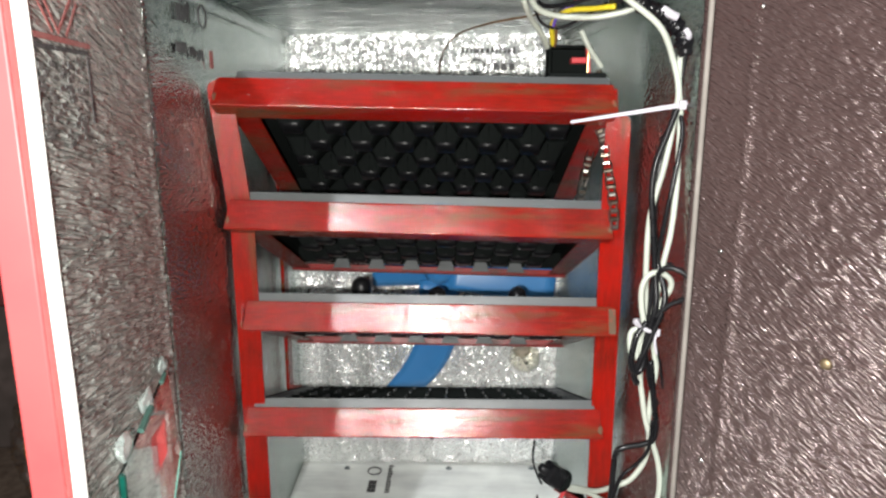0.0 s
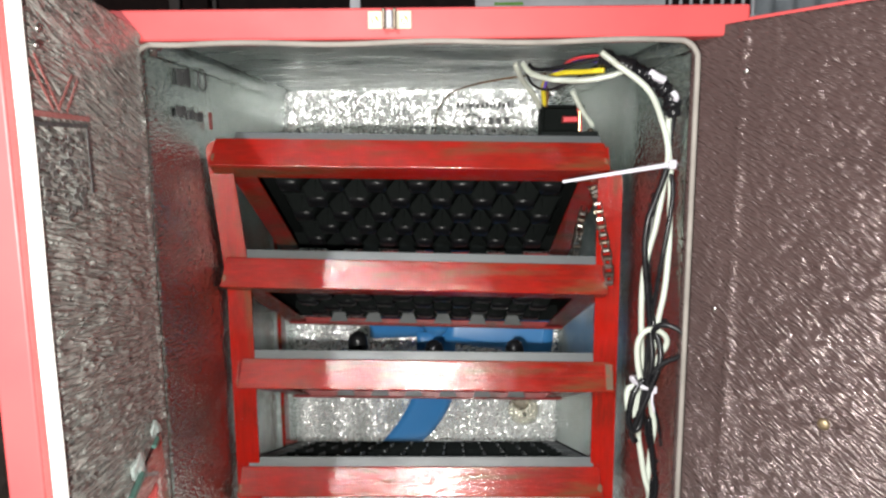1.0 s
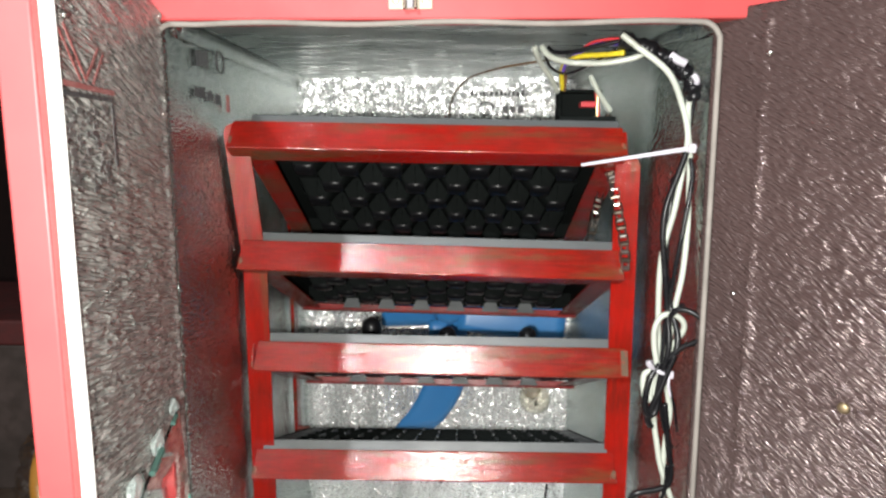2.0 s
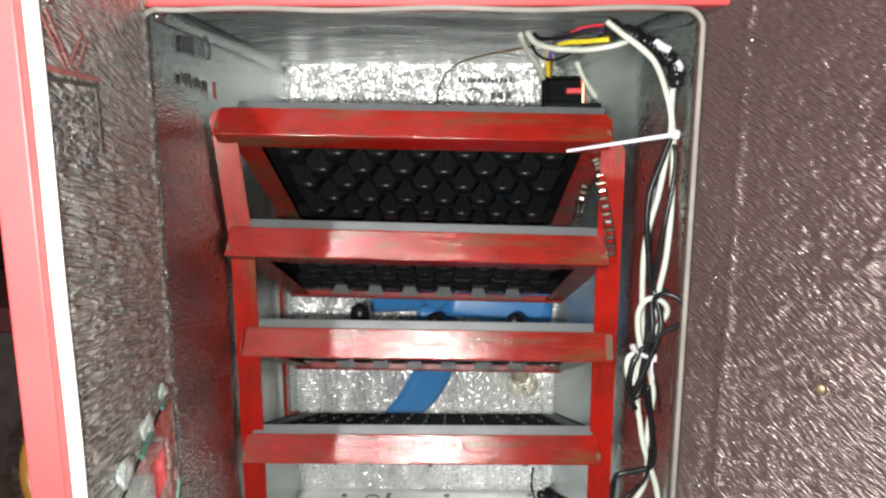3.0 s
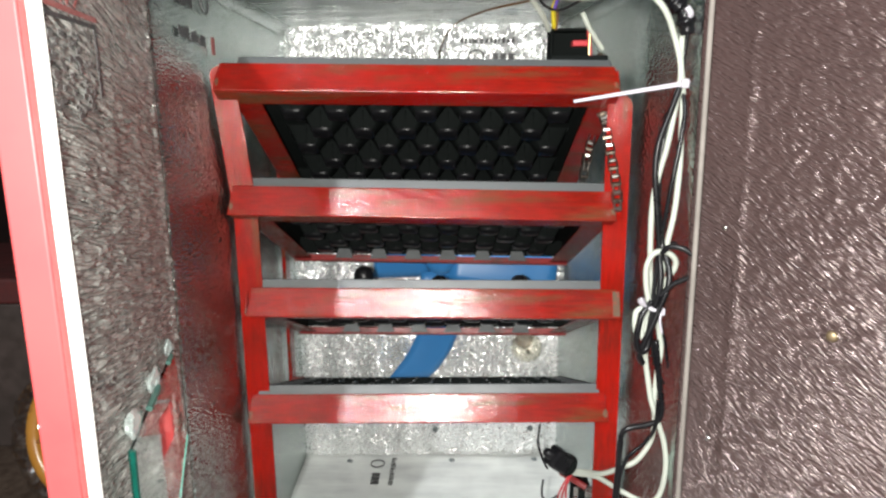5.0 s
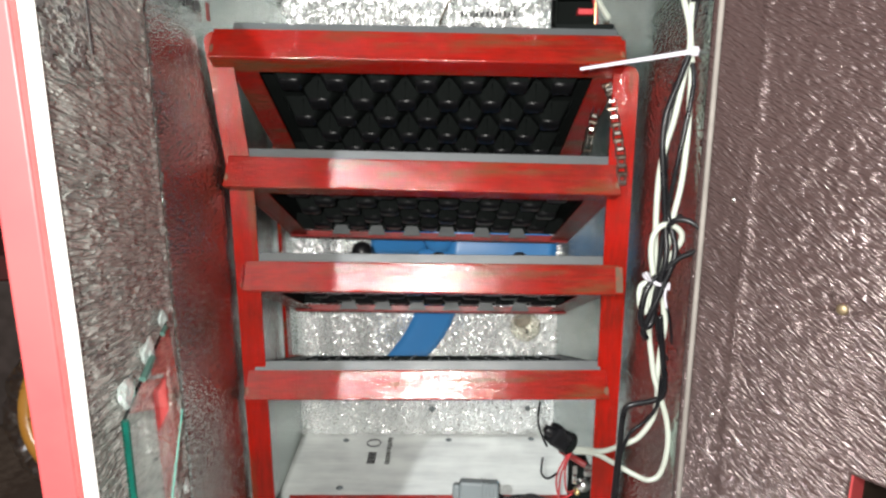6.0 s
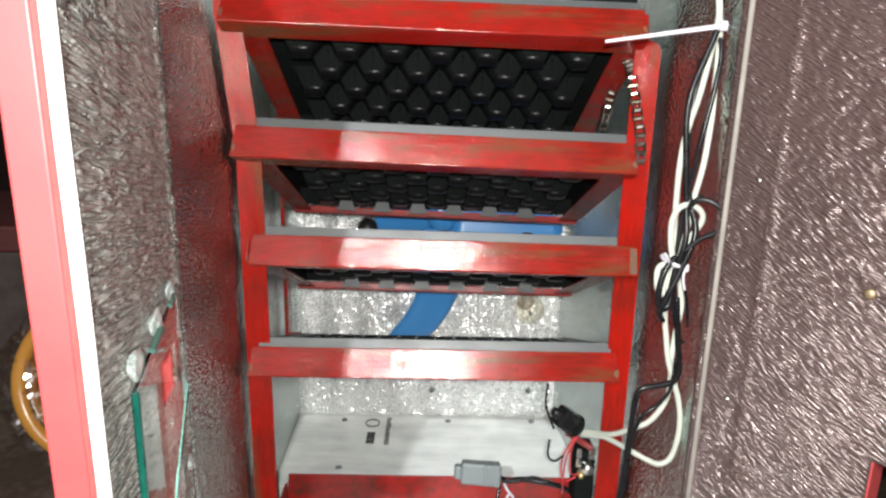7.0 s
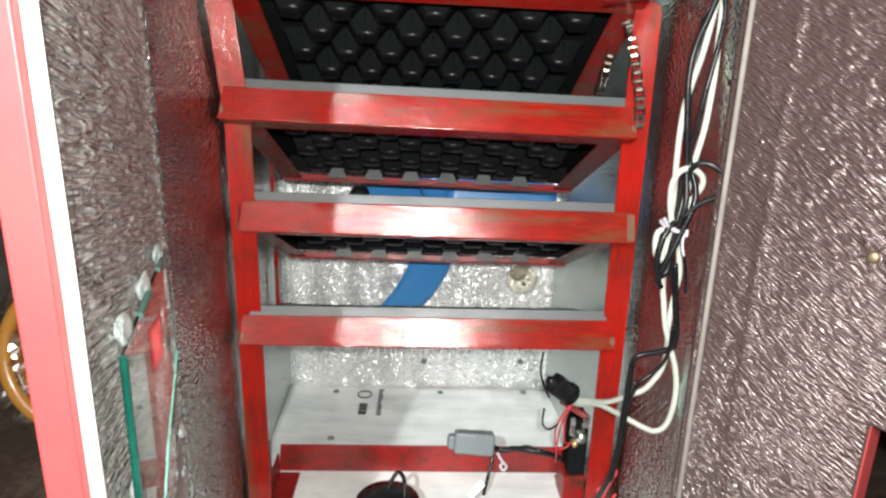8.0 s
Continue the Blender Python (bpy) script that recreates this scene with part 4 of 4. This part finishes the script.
cable("black_cable", [(0.252, -0.078, 0.395), (0.258, -0.077, 0.404), (0.266, -0.076, 0.406)], 0.0030, BLACK_PVC, "black wire end poking out of a bundle", group="black wires")
cable("black_cable", [(0.250, -0.079, 0.300), (0.257, -0.079, 0.248), (0.2605, -0.080, 0.224), (0.258, -0.080, 0.208), (0.246, -0.080, 0.202), (0.225, -0.079, 0.197), (0.2185, -0.078, 0.188), (0.217, -0.078, 0.170),
                      (0.2165, -0.078, 0.150), (0.215, -0.078, 0.125), (0.214, -0.078, 0.098), (0.211, -0.078, 0.060), (0.207, -0.070, 0.030), (0.203, -0.050, -0.010)],
      0.0034, BLACK_PVC, "black flex hanging down beside the rack", group="black wires")
cable("black_cable", [(0.255, -0.083, 0.232), (0.254, -0.083, 0.206), (0.250, -0.083, 0.192), (0.239, -0.083, 0.178), (0.226, -0.083, 0.166), (0.220, -0.082, 0.150), (0.2165, -0.082, 0.130), (0.215, -0.081, 0.090), (0.210, -0.078, 0.040)],
      0.0022, BLACK_PVC, B, group="black wires")
cable("black_cable", [(0.247, -0.090, 0.398), (0.254, -0.094, 0.406), (0.266, -0.100, 0.405), (0.276, -0.104, 0.395), (0.273, -0.102, 0.377), (0.259, -0.096, 0.367), (0.246, -0.092, 0.352)], 0.0030, BLACK_PVC,
      "stiff black wire looping out of a bundle", group="black wires")
cable("black_cable", [(0.240, -0.090, 0.347), (0.229, -0.093, 0.332), (0.2245, -0.095, 0.308), (0.228, -0.095, 0.294), (0.236, -0.094, 0.297), (0.240, -0.092, 0.320), (0.244, -0.090, 0.344)], 0.0034, BLACK_PVC,
      "black wire folded back under a cable tie", group="black wires")
cable("taped_harness", [(0.188, -0.079, 0.675), (0.211, -0.079, 0.668), (0.233, -0.079, 0.658), (0.248, -0.079, 0.647), (0.259, -0.079, 0.635), (0.264, -0.078, 0.616)], 0.0090, BLACK_PVC,
      "bundle of wires wrapped in black tape under the ceiling", "wiring", steps=12,
      taper=lambda t: 0.92 + 0.16 * math.sin(31 * t) + 0.10 * math.sin(73 * t + 1))
cable("heat_shrink", [(0.236, -0.085, 0.659), (0.243, -0.087, 0.654), (0.250, -0.086, 0.651)], 0.0042, NYLON, "short white sleeve on a taped wire", "sleeve")
cable("cable_tie", [(0.258, -0.088, 0.640), (0.262, -0.088, 0.634), (0.262, -0.078, 0.628), (0.266, -0.070, 0.634)], 0.0030, NYLON, "white nylon tie round a taped bundle", "cable tie", "cable ties")
cable("yellow_wire", [(0.192, -0.080, 0.662), (0.175, -0.060, 0.663), (0.153, -0.035, 0.664), (0.144, 0.000, 0.657), (0.149, 0.030, 0.637)], 0.0028, YELLOW, "thin yellow wire under the ceiling", "wire", "thin wires")
cable("purple_wire", [(0.194, -0.075, 0.672), (0.171, -0.060, 0.673), (0.157, -0.040, 0.669), (0.146, -0.019, 0.661), (0.144, 0.000, 0.652)], 0.0020, PURPLE, "thin purple wire under the ceiling", "wire", "thin wires")
cable("red_wire", [(0.198, -0.075, 0.676), (0.180, -0.062, 0.678), (0.165, -0.048, 0.676), (0.156, -0.030, 0.668)], 0.0016, PINK, "thin red wire under the ceiling", "wire", "thin wires")
cable("white_cable", [(0.108, -0.040, 0.674), (0.112, -0.030, 0.667), (0.120, -0.010, 0.659), (0.133, 0.010, 0.647), (0.143, 0.030, 0.634)], 0.0031, WHITE_PVC, "short white wire leading down to a switch", group="white flexes")
cable("white_cable", [(0.116, -0.036, 0.675), (0.125, -0.045, 0.663), (0.146, -0.056, 0.656), (0.174, -0.066, 0.654), (0.199, -0.074, 0.657), (0.214, -0.078, 0.662)], 0.0031, WHITE_PVC,
      "white flex running under the foil ceiling", group="white flexes")
cable("black_cable", [(0.123, -0.036, 0.674), (0.130, -0.042, 0.668), (0.148, -0.055, 0.667), (0.165, -0.066, 0.670), (0.190, -0.077, 0.674)], 0.0022, BLACK_PVC, "black wire running under the foil ceiling", group="black wires")
cable("black_cable", [(0.120, -0.030, 0.670), (0.128, -0.020, 0.656), (0.145, -0.010, 0.650), (0.162, -0.030, 0.654), (0.188, -0.070, 0.668)], 0.0015, BLACK_PVC, "thin black wire under the foil ceiling", group="black wires")
cable("white_cable", [(0.180, 0.026, 0.652), (0.191, 0.028, 0.632), (0.206, 0.032, 0.612)], 0.0030, WHITE_PVC, "short stiff white wire at a switch", group="white flexes")
cable("brown_wire", [(0.144, 0.000, 0.660), (0.150, 0.015, 0.650), (0.151, 0.030, 0.635)], 0.0018, BROWN, "thin brown wire leading to a switch", "wire", "thin wires")
cable("brown_wire", [(0.011, 0.440, 0.620), (0.013, 0.400, 0.640), (0.022, 0.330, 0.658), (0.042, 0.250, 0.672), (0.080, 0.165, 0.676), (0.127, 0.100, 0.677), (0.150, 0.03, 0.672)], 0.0013, BROWN,
      "thin brown wire drooping along the ceiling", "wire", "thin wires")


def cable_ties():
    ob = thing("cable_tie", (0.262, -0.084, 0.569), "long white nylon tie sticking out from the cables", "cable tie", "cable ties")
    a, b = Vector((0.152, -0.088, 0.5525)), Vector((0.2615, -0.083, 0.5690))
    d = b - a
    own = block(0, d.length, -0.0006, 0.0006, -0.0024, 0.0024, 0.0004)
    for v in own.verts:
        if v.co.x < 0.012:
            v.co.z *= 0.55
        v.co.z += 0.0025 * math.sin(v.co.x / d.length * math.pi)
    own.transform(Matrix.Translation(a) @ Matrix.Rotation(math.atan2(d.y, d.x), 4, "Z") @ Matrix.Rotation(-math.asin(d.z / d.length), 4, "Y"))
    part("strap", own, NYLON, ob)
    part("head", block(0.2585, 0.2655, -0.0875, -0.0815, 0.5645, 0.5735, 0.001), NYLON, ob)
    part("band", tube([(0.257, -0.070, 0.568), (0.2565, -0.080, 0.569), (0.262, -0.083, 0.5695), (0.268, -0.079, 0.570), (0.2675, -0.068, 0.569), (0.262, -0.064, 0.568)], 0.0016, 6, 6, True), NYLON, ob, smooth=True)
    ob = thing("cable_tie", (0.241, -0.09, 0.340), "white nylon tie round a bundle of flex", "cable tie", "cable ties")
    part("band", tube([(0.230, -0.080, 0.345), (0.233, -0.090, 0.342), (0.242, -0.0935, 0.3385), (0.251, -0.088, 0.336), (0.251, -0.074, 0.337), (0.241, -0.068, 0.341)], 0.0026, 6, 6, True), NYLON, ob, smooth=True)
    part("tail", tube([(0.233, -0.092, 0.342), (0.229, -0.095, 0.348), (0.226, -0.096, 0.352)], 0.0018, 6, 4), NYLON, ob, smooth=True)
    part("head", block(0.2465, 0.2535, -0.0935, -0.0875, 0.332, 0.340, 0.001), NYLON, ob)
    part("tail", tube([(0.249, -0.094, 0.336), (0.2475, -0.096, 0.326), (0.2500, -0.097, 0.314)], 0.0014, 6, 4), NYLON, ob, smooth=True)


cable_ties()


# ---- switch on the upper tray, and the electrics at the foot ----
def limit_switch():
    ob = thing("limit_switch", (0.172, 0.050, 0.600), "open black switch box with a red lever above the top tray", "switch")
    own = block(0.146, 0.197, 0.060, 0.064, 0.606, 0.637, 0.0008)
    block(0.146, 0.149, 0.036, 0.060, 0.606, 0.637, 0.0008, own)
    block(0.146, 0.197, 0.036, 0.064, 0.634, 0.6372, 0.0008, own)
    part("case", own, BLACK, ob)
    part("base", block(0.146, 0.212, 0.028, 0.066, 0.600, 0.6062, 0.0015), BLACK, ob)
    part("lever", block(0.172, 0.190, 0.036, 0.050, 0.617, 0.6235, 0.001), PINK, ob, "red switch lever")
    part("terminal", tube([(0.1925, 0.036, 0.603), (0.1915, 0.035, 0.618), (0.1895, 0.036, 0.634)], 0.0022, 8, 4), PINK, ob, "red screw terminal", True)
    part("terminal", tube([(0.1905, 0.033, 0.606), (0.1905, 0.033, 0.630)], 0.0008, 6, 2), BRASS, ob)
    part("screw", lathe([(0.001, 0), (0.004, 0.0005), (0.0035, 0.003), (0.001, 0.004)], pose(0.205, 0.040, 0.606), 12), OILED, ob, smooth=True)


limit_switch()


def foot_electrics():
    ob = thing("geared_motor", (0.217, 0.120, ZF), "black geared motor on a bracket beside the upright", "motor")
    part("body", block(0.205, 0.231, 0.100, 0.140, -0.080, 0.010, 0.003), BLACK, ob)
    part("gearbox", lathe([(0.004, 0), (0.009, 0.001), (0.010, 0.016), (0.006, 0.017), (0.006, 0.022), (0.002, 0.023)], pose(0.217, 0.100, -0.015, 60, 0, 0), 18), STEEL, ob, "bright steel gear housing", True)
    for x0, x1, z0, z1 in ((0.2035, 0.2095, -0.012, 0.016), (0.2200, 0.2295, 0.000, 0.018)):
        part("tab", block(x0, x1, 0.0955, 0.0985, z0, z1, 0.0008), STEEL, ob, "bright steel connector tab")
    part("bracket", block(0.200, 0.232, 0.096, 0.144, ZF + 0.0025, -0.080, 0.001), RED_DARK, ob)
    part("terminal", lathe([(0.001, 0), (0.004, 0.0004), (0.004, 0.012), (0.001, 0.013)], pose(0.209, 0.097, -0.020, 90, 0, 0), 10), BRASS, ob, smooth=True)
    ob = thing("bulb_holder", (0.158, 0.02, 0.06), "black bakelite lamp holder hanging on its flex", "lamp holder")
    m = pose(0.168, 0.020, 0.103, 0, 128, 20) @ Matrix.Scale(0.80, 4)
    part("body", block(-0.0165, 0.0165, -0.014, 0.014, -0.020, 0.016, 0.005, m=m), BLACK_PVC, ob, smooth=False)
    part("ring", lathe([(0.010, 0.014), (0.0185, 0.015), (0.0185, 0.022), (0.012, 0.026), (0.004, 0.028)], m, 14), BLACK, ob)
    part("cable_gland", lathe([(0.003, -0.034), (0.007, -0.032), (0.009, -0.021), (0.010, -0.018)], m, 12), BLACK_PVC, ob, smooth=True)
    cable("black_cable", [(0.142, 0.025, 0.150), (0.140, 0.022, 0.125), (0.146, 0.018, 0.105), (0.152, 0.018, 0.092)], 0.0015, BLACK_PVC, "black wire holding a hanging lamp holder", group="black wires")
    cable("black_cable", [(0.146, 0.012, 0.080), (0.144, 0.006, 0.062), (0.152, 0.004, 0.055), (0.164, 0.008, 0.060)], 0.0014, BLACK_PVC, "thin black wire looping under a lamp holder", group="black wires")
    for pts in ([(0.184, 0.024, 0.080), (0.176, 0.040, 0.040), (0.182, 0.080, -0.020), (0.190, 0.110, -0.060), (0.193, 0.130, -0.078)],
                [(0.184, 0.024, 0.080), (0.182, 0.045, 0.045), (0.190, 0.070, -0.005), (0.206, 0.092, -0.020)],
                [(0.182, 0.024, 0.080), (0.172, 0.050, 0.030), (0.185, 0.090, -0.030), (0.205, 0.100, -0.030)]):
        cable("red_wire", pts, 0.0013, PINK, "thin red wire leading to the motor", "wire", "thin wires")
    cable("red_sleeve", [(0.172, 0.030, 0.080), (0.190, 0.034, 0.066), (0.205, 0.03, 0.058)], 0.0045, DARK_RED, "red insulated sleeve behind a lamp holder", "sleeve")
    ob = thing("capacitor_box", (0.073, 0.150, -0.08), "grey plastic adapter box resting on the red cross rail", "adapter")
    m = pose(0.073, 0.150, -0.0590, -18, 3, -2)
    part("case", block(-0.030, 0.030, -0.014, 0.014, -0.016, 0.016, 0.004, m=m), GREY, ob)
    part("end_cap", block(-0.040, -0.028, -0.010, 0.010, -0.011, 0.010, 0.004, m=m), GREY, ob)
    for k in range(5):
        sx = 0.004 + k * 0.0055
        part("rib", block(sx - 0.0012, sx + 0.0012, -0.0152, 0.0146, -0.0155, 0.0168, 0.0008, m=m), GREY, ob)
    cable("black_cable", [(0.102, 0.148, -0.065), (0.115, 0.150, -0.072), (0.135, 0.152, -0.070), (0.160, 0.150, -0.072), (0.185, 0.140, -0.071), (0.203, 0.125, -0.070)], 0.0042, BLACK_PVC,
          "black flex lying along the red cross rail", group="black wires")
    cable("black_cable", [(0.110, 0.146, -0.069), (0.130, 0.144, -0.068), (0.152, 0.147, -0.063), (0.175, 0.142, -0.068), (0.200, 0.118, -0.066)], 0.0024, BLACK_PVC, "thin black wire along the cross rail", group="black wires")
    cable("black_cable", [(0.102, 0.146, -0.068), (0.099, 0.135, -0.085), (0.092, 0.120, -0.105), (0.086, 0.105, -0.118)], 0.0026, BLACK_PVC, "black wire hanging from an adapter", group="black wires")
    cable("white_cable", [(0.108, 0.140, -0.070), (0.114, 0.132, -0.078), (0.121, 0.130, -0.086), (0.117, 0.128, -0.092), (0.112, 0.130, -0.086), (0.118, 0.131, -0.080)], 0.0020, NYLON,
          "curled white wire end on the cross rail", group="white flexes")
    tagged(part("paper_tag", block(-0.015, 0.015, -0.0006, 0.0006, -0.005, 0.005, 0.0004, m=pose(0.073, 0.085, -0.094, -25, -52, 0)), PAPER), "small white paper tag on a wire end", "tag")
    for k, pts in enumerate(([(0.232, -0.030, 0.02), (0.222, -0.040, 0.010), (0.206, -0.046, 0.004), (0.212, -0.04, -0.012)], [(0.232, -0.03, 0.016), (0.214, -0.044, -0.006), (0.222, -0.038, -0.02), (0.234, -0.03, -0.014)])):
        cable("red_wire", pts, 0.0016, PINK, "tangled thin red wire beside the upright", "wire", "thin wires")
    ob = thing("water_pan", (-0.05, 0.06, ZF), "black round plastic pan with a cable on the floor", "pan")
    part("bowl", lathe([(0.030, 0.001), (0.040, 0.003), (0.046, 0.022), (0.044, 0.030), (0.020, 0.038), (0.002, 0.040)], pose(-0.052, 0.062, ZF + 0.002), 28), BLACK_PVC, ob, smooth=True)
    part("cord", tube([(-0.052, 0.070, ZF + 0.045), (-0.040, 0.085, ZF + 0.060), (-0.030, 0.078, ZF + 0.055), (-0.028, 0.060, ZF + 0.035), (-0.020, 0.045, ZF + 0.020), (-0.005, 0.035, ZF + 0.006)], 0.0030, 8, 8), BLACK_PVC, ob, smooth=True)


foot_electrics()


# ---- beyond the cabinet ----
def beyond():
    ob = thing("steel_shelf", (0.5, 1.25, GROUND_Z), "dark shelf unit behind the cabinet", "shelf")
    for x in (-0.75, 1.55):
        for y in (1.15, 1.45):
            part("post", block(x, x + 0.03, y, y + 0.03, GROUND_Z, 1.5, 0.003), DARK, ob)
    for z in (0.30, 0.95):
        part("board", block(-0.75, 1.58, 1.14, 1.49, z - 0.02, z, 0.003), DARK, ob)
    s = thing("sign_board", (0.37, 1.16, 0.95), "white board with a green strip standing on a shelf", "sign")
    part("board", block(0.107, 0.636, 1.160, 1.168, 0.951, 1.20, 0.002), SIGN, s)
    part("strip", block(0.16, 0.24, 1.1585, 1.1595, 0.990, 0.998), GREEN, s, "printed green strip")
    cage = thing("wire_crate", (0.77, 1.22, 0.95), "white wire crate standing on a dark shelf", "crate")
    for i in range(9):
        x = 0.655 + i * 0.029
        part("bar", tube([(x, 1.18, 0.951), (x, 1.18, 1.25)], 0.005, 6, 1), SIGN, cage)
    for z in (0.957, 1.25):
        part("rail", tube([(0.65, 1.18, z), (0.895, 1.18, z)], 0.005, 6, 1), SIGN, cage)
    b = thing("pale_post", (-0.24, 1.17, 0.95), "pale narrow board standing on a dark shelf", "board")
    part("board", block(-0.245, -0.215, 1.165, 1.185, 0.951, 1.22, 0.002), SIGN, b)
    part("cap", block(-0.247, -0.213, 1.163, 1.187, 1.22, 1.228, 0.002), SIGN, b)
    c = thing("corrugated_sheet", (1.15, 1.25, 0.95), "grey corrugated metal sheet leaning behind the cabinet", "metal sheet")
    own = bmesh.new()
    prev = None
    for i in range(61):
        x = 0.90 + i * 0.0105
        y = 1.22 + 0.012 * math.sin(i * 2 * math.pi / 6)
        pair = (own.verts.new((x, y, 0.951)), own.verts.new((x, y + 0.06, 1.5)))
        if prev:
            own.faces.new((prev[0], pair[0], pair[1], prev[1]))
        prev = pair
    ext = bmesh.ops.extrude_face_region(own, geom=own.faces[:])
    for v in [g for g in ext["geom"] if isinstance(g, bmesh.types.BMVert)]:
        v.co.y += 0.002
    part("sheet", own, SHEET, c, smooth=True)
    # a wrapped coil of amber hose, placed to fit the camera's view, and a dark crate beside the cabinet
    crate = thing("storage_crate", (-0.95, 0.75, GROUND_Z), "dark wooden crate with a dull red lid", "crate")
    part("body", block(-1.30, -0.60, 0.565, 0.95, GROUND_Z, 0.16, 0.006), DARK, crate)
    part("lid", block(-1.31, -0.59, 0.555, 0.96, 0.16, 0.215, 0.006), LID, crate, "dull red lid")
    m = pose(-0.558, 0.325, 0.0065, 72, 0, 8)
    coil = thing("hose_coil", (-0.558, 0.325, GROUND_Z), "coil of amber hose wrapped in clear film", "hose coil")
    turns = np.linspace(0, 2 * math.pi, 20, endpoint=False)
    for k in range(4):
        own = tube([((0.128 + 0.004 * (k % 2)) * math.cos(a), (0.128 + 0.004 * (k % 2)) * math.sin(a), 0.024 * (k - 1.5)) for a in turns], 0.0130, 10, 3, True)
        own.transform(m)
        part("turn", own, AMBER, coil, smooth=True)
    own = tube([(0.132 * math.cos(a), 0.132 * math.sin(a), 0) for a in turns], 0.044, 22, 6, True)
    for v in own.verts:                                       # crumpled into small flat facets
        v.co += Vector((noise.noise(v.co * 34), noise.noise(v.co * 34 + Vector((9, 0, 0))), noise.noise(v.co * 30))) * 0.012
        v.co += Vector((noise.noise(v.co * 170), noise.noise(v.co * 170 + Vector((5, 0, 0))), noise.noise(v.co * 150))) * 0.006
    own.transform(m)
    film = part("film", own, WRAP, coil, "crinkled clear film")
    film.visible_shadow = False


beyond()
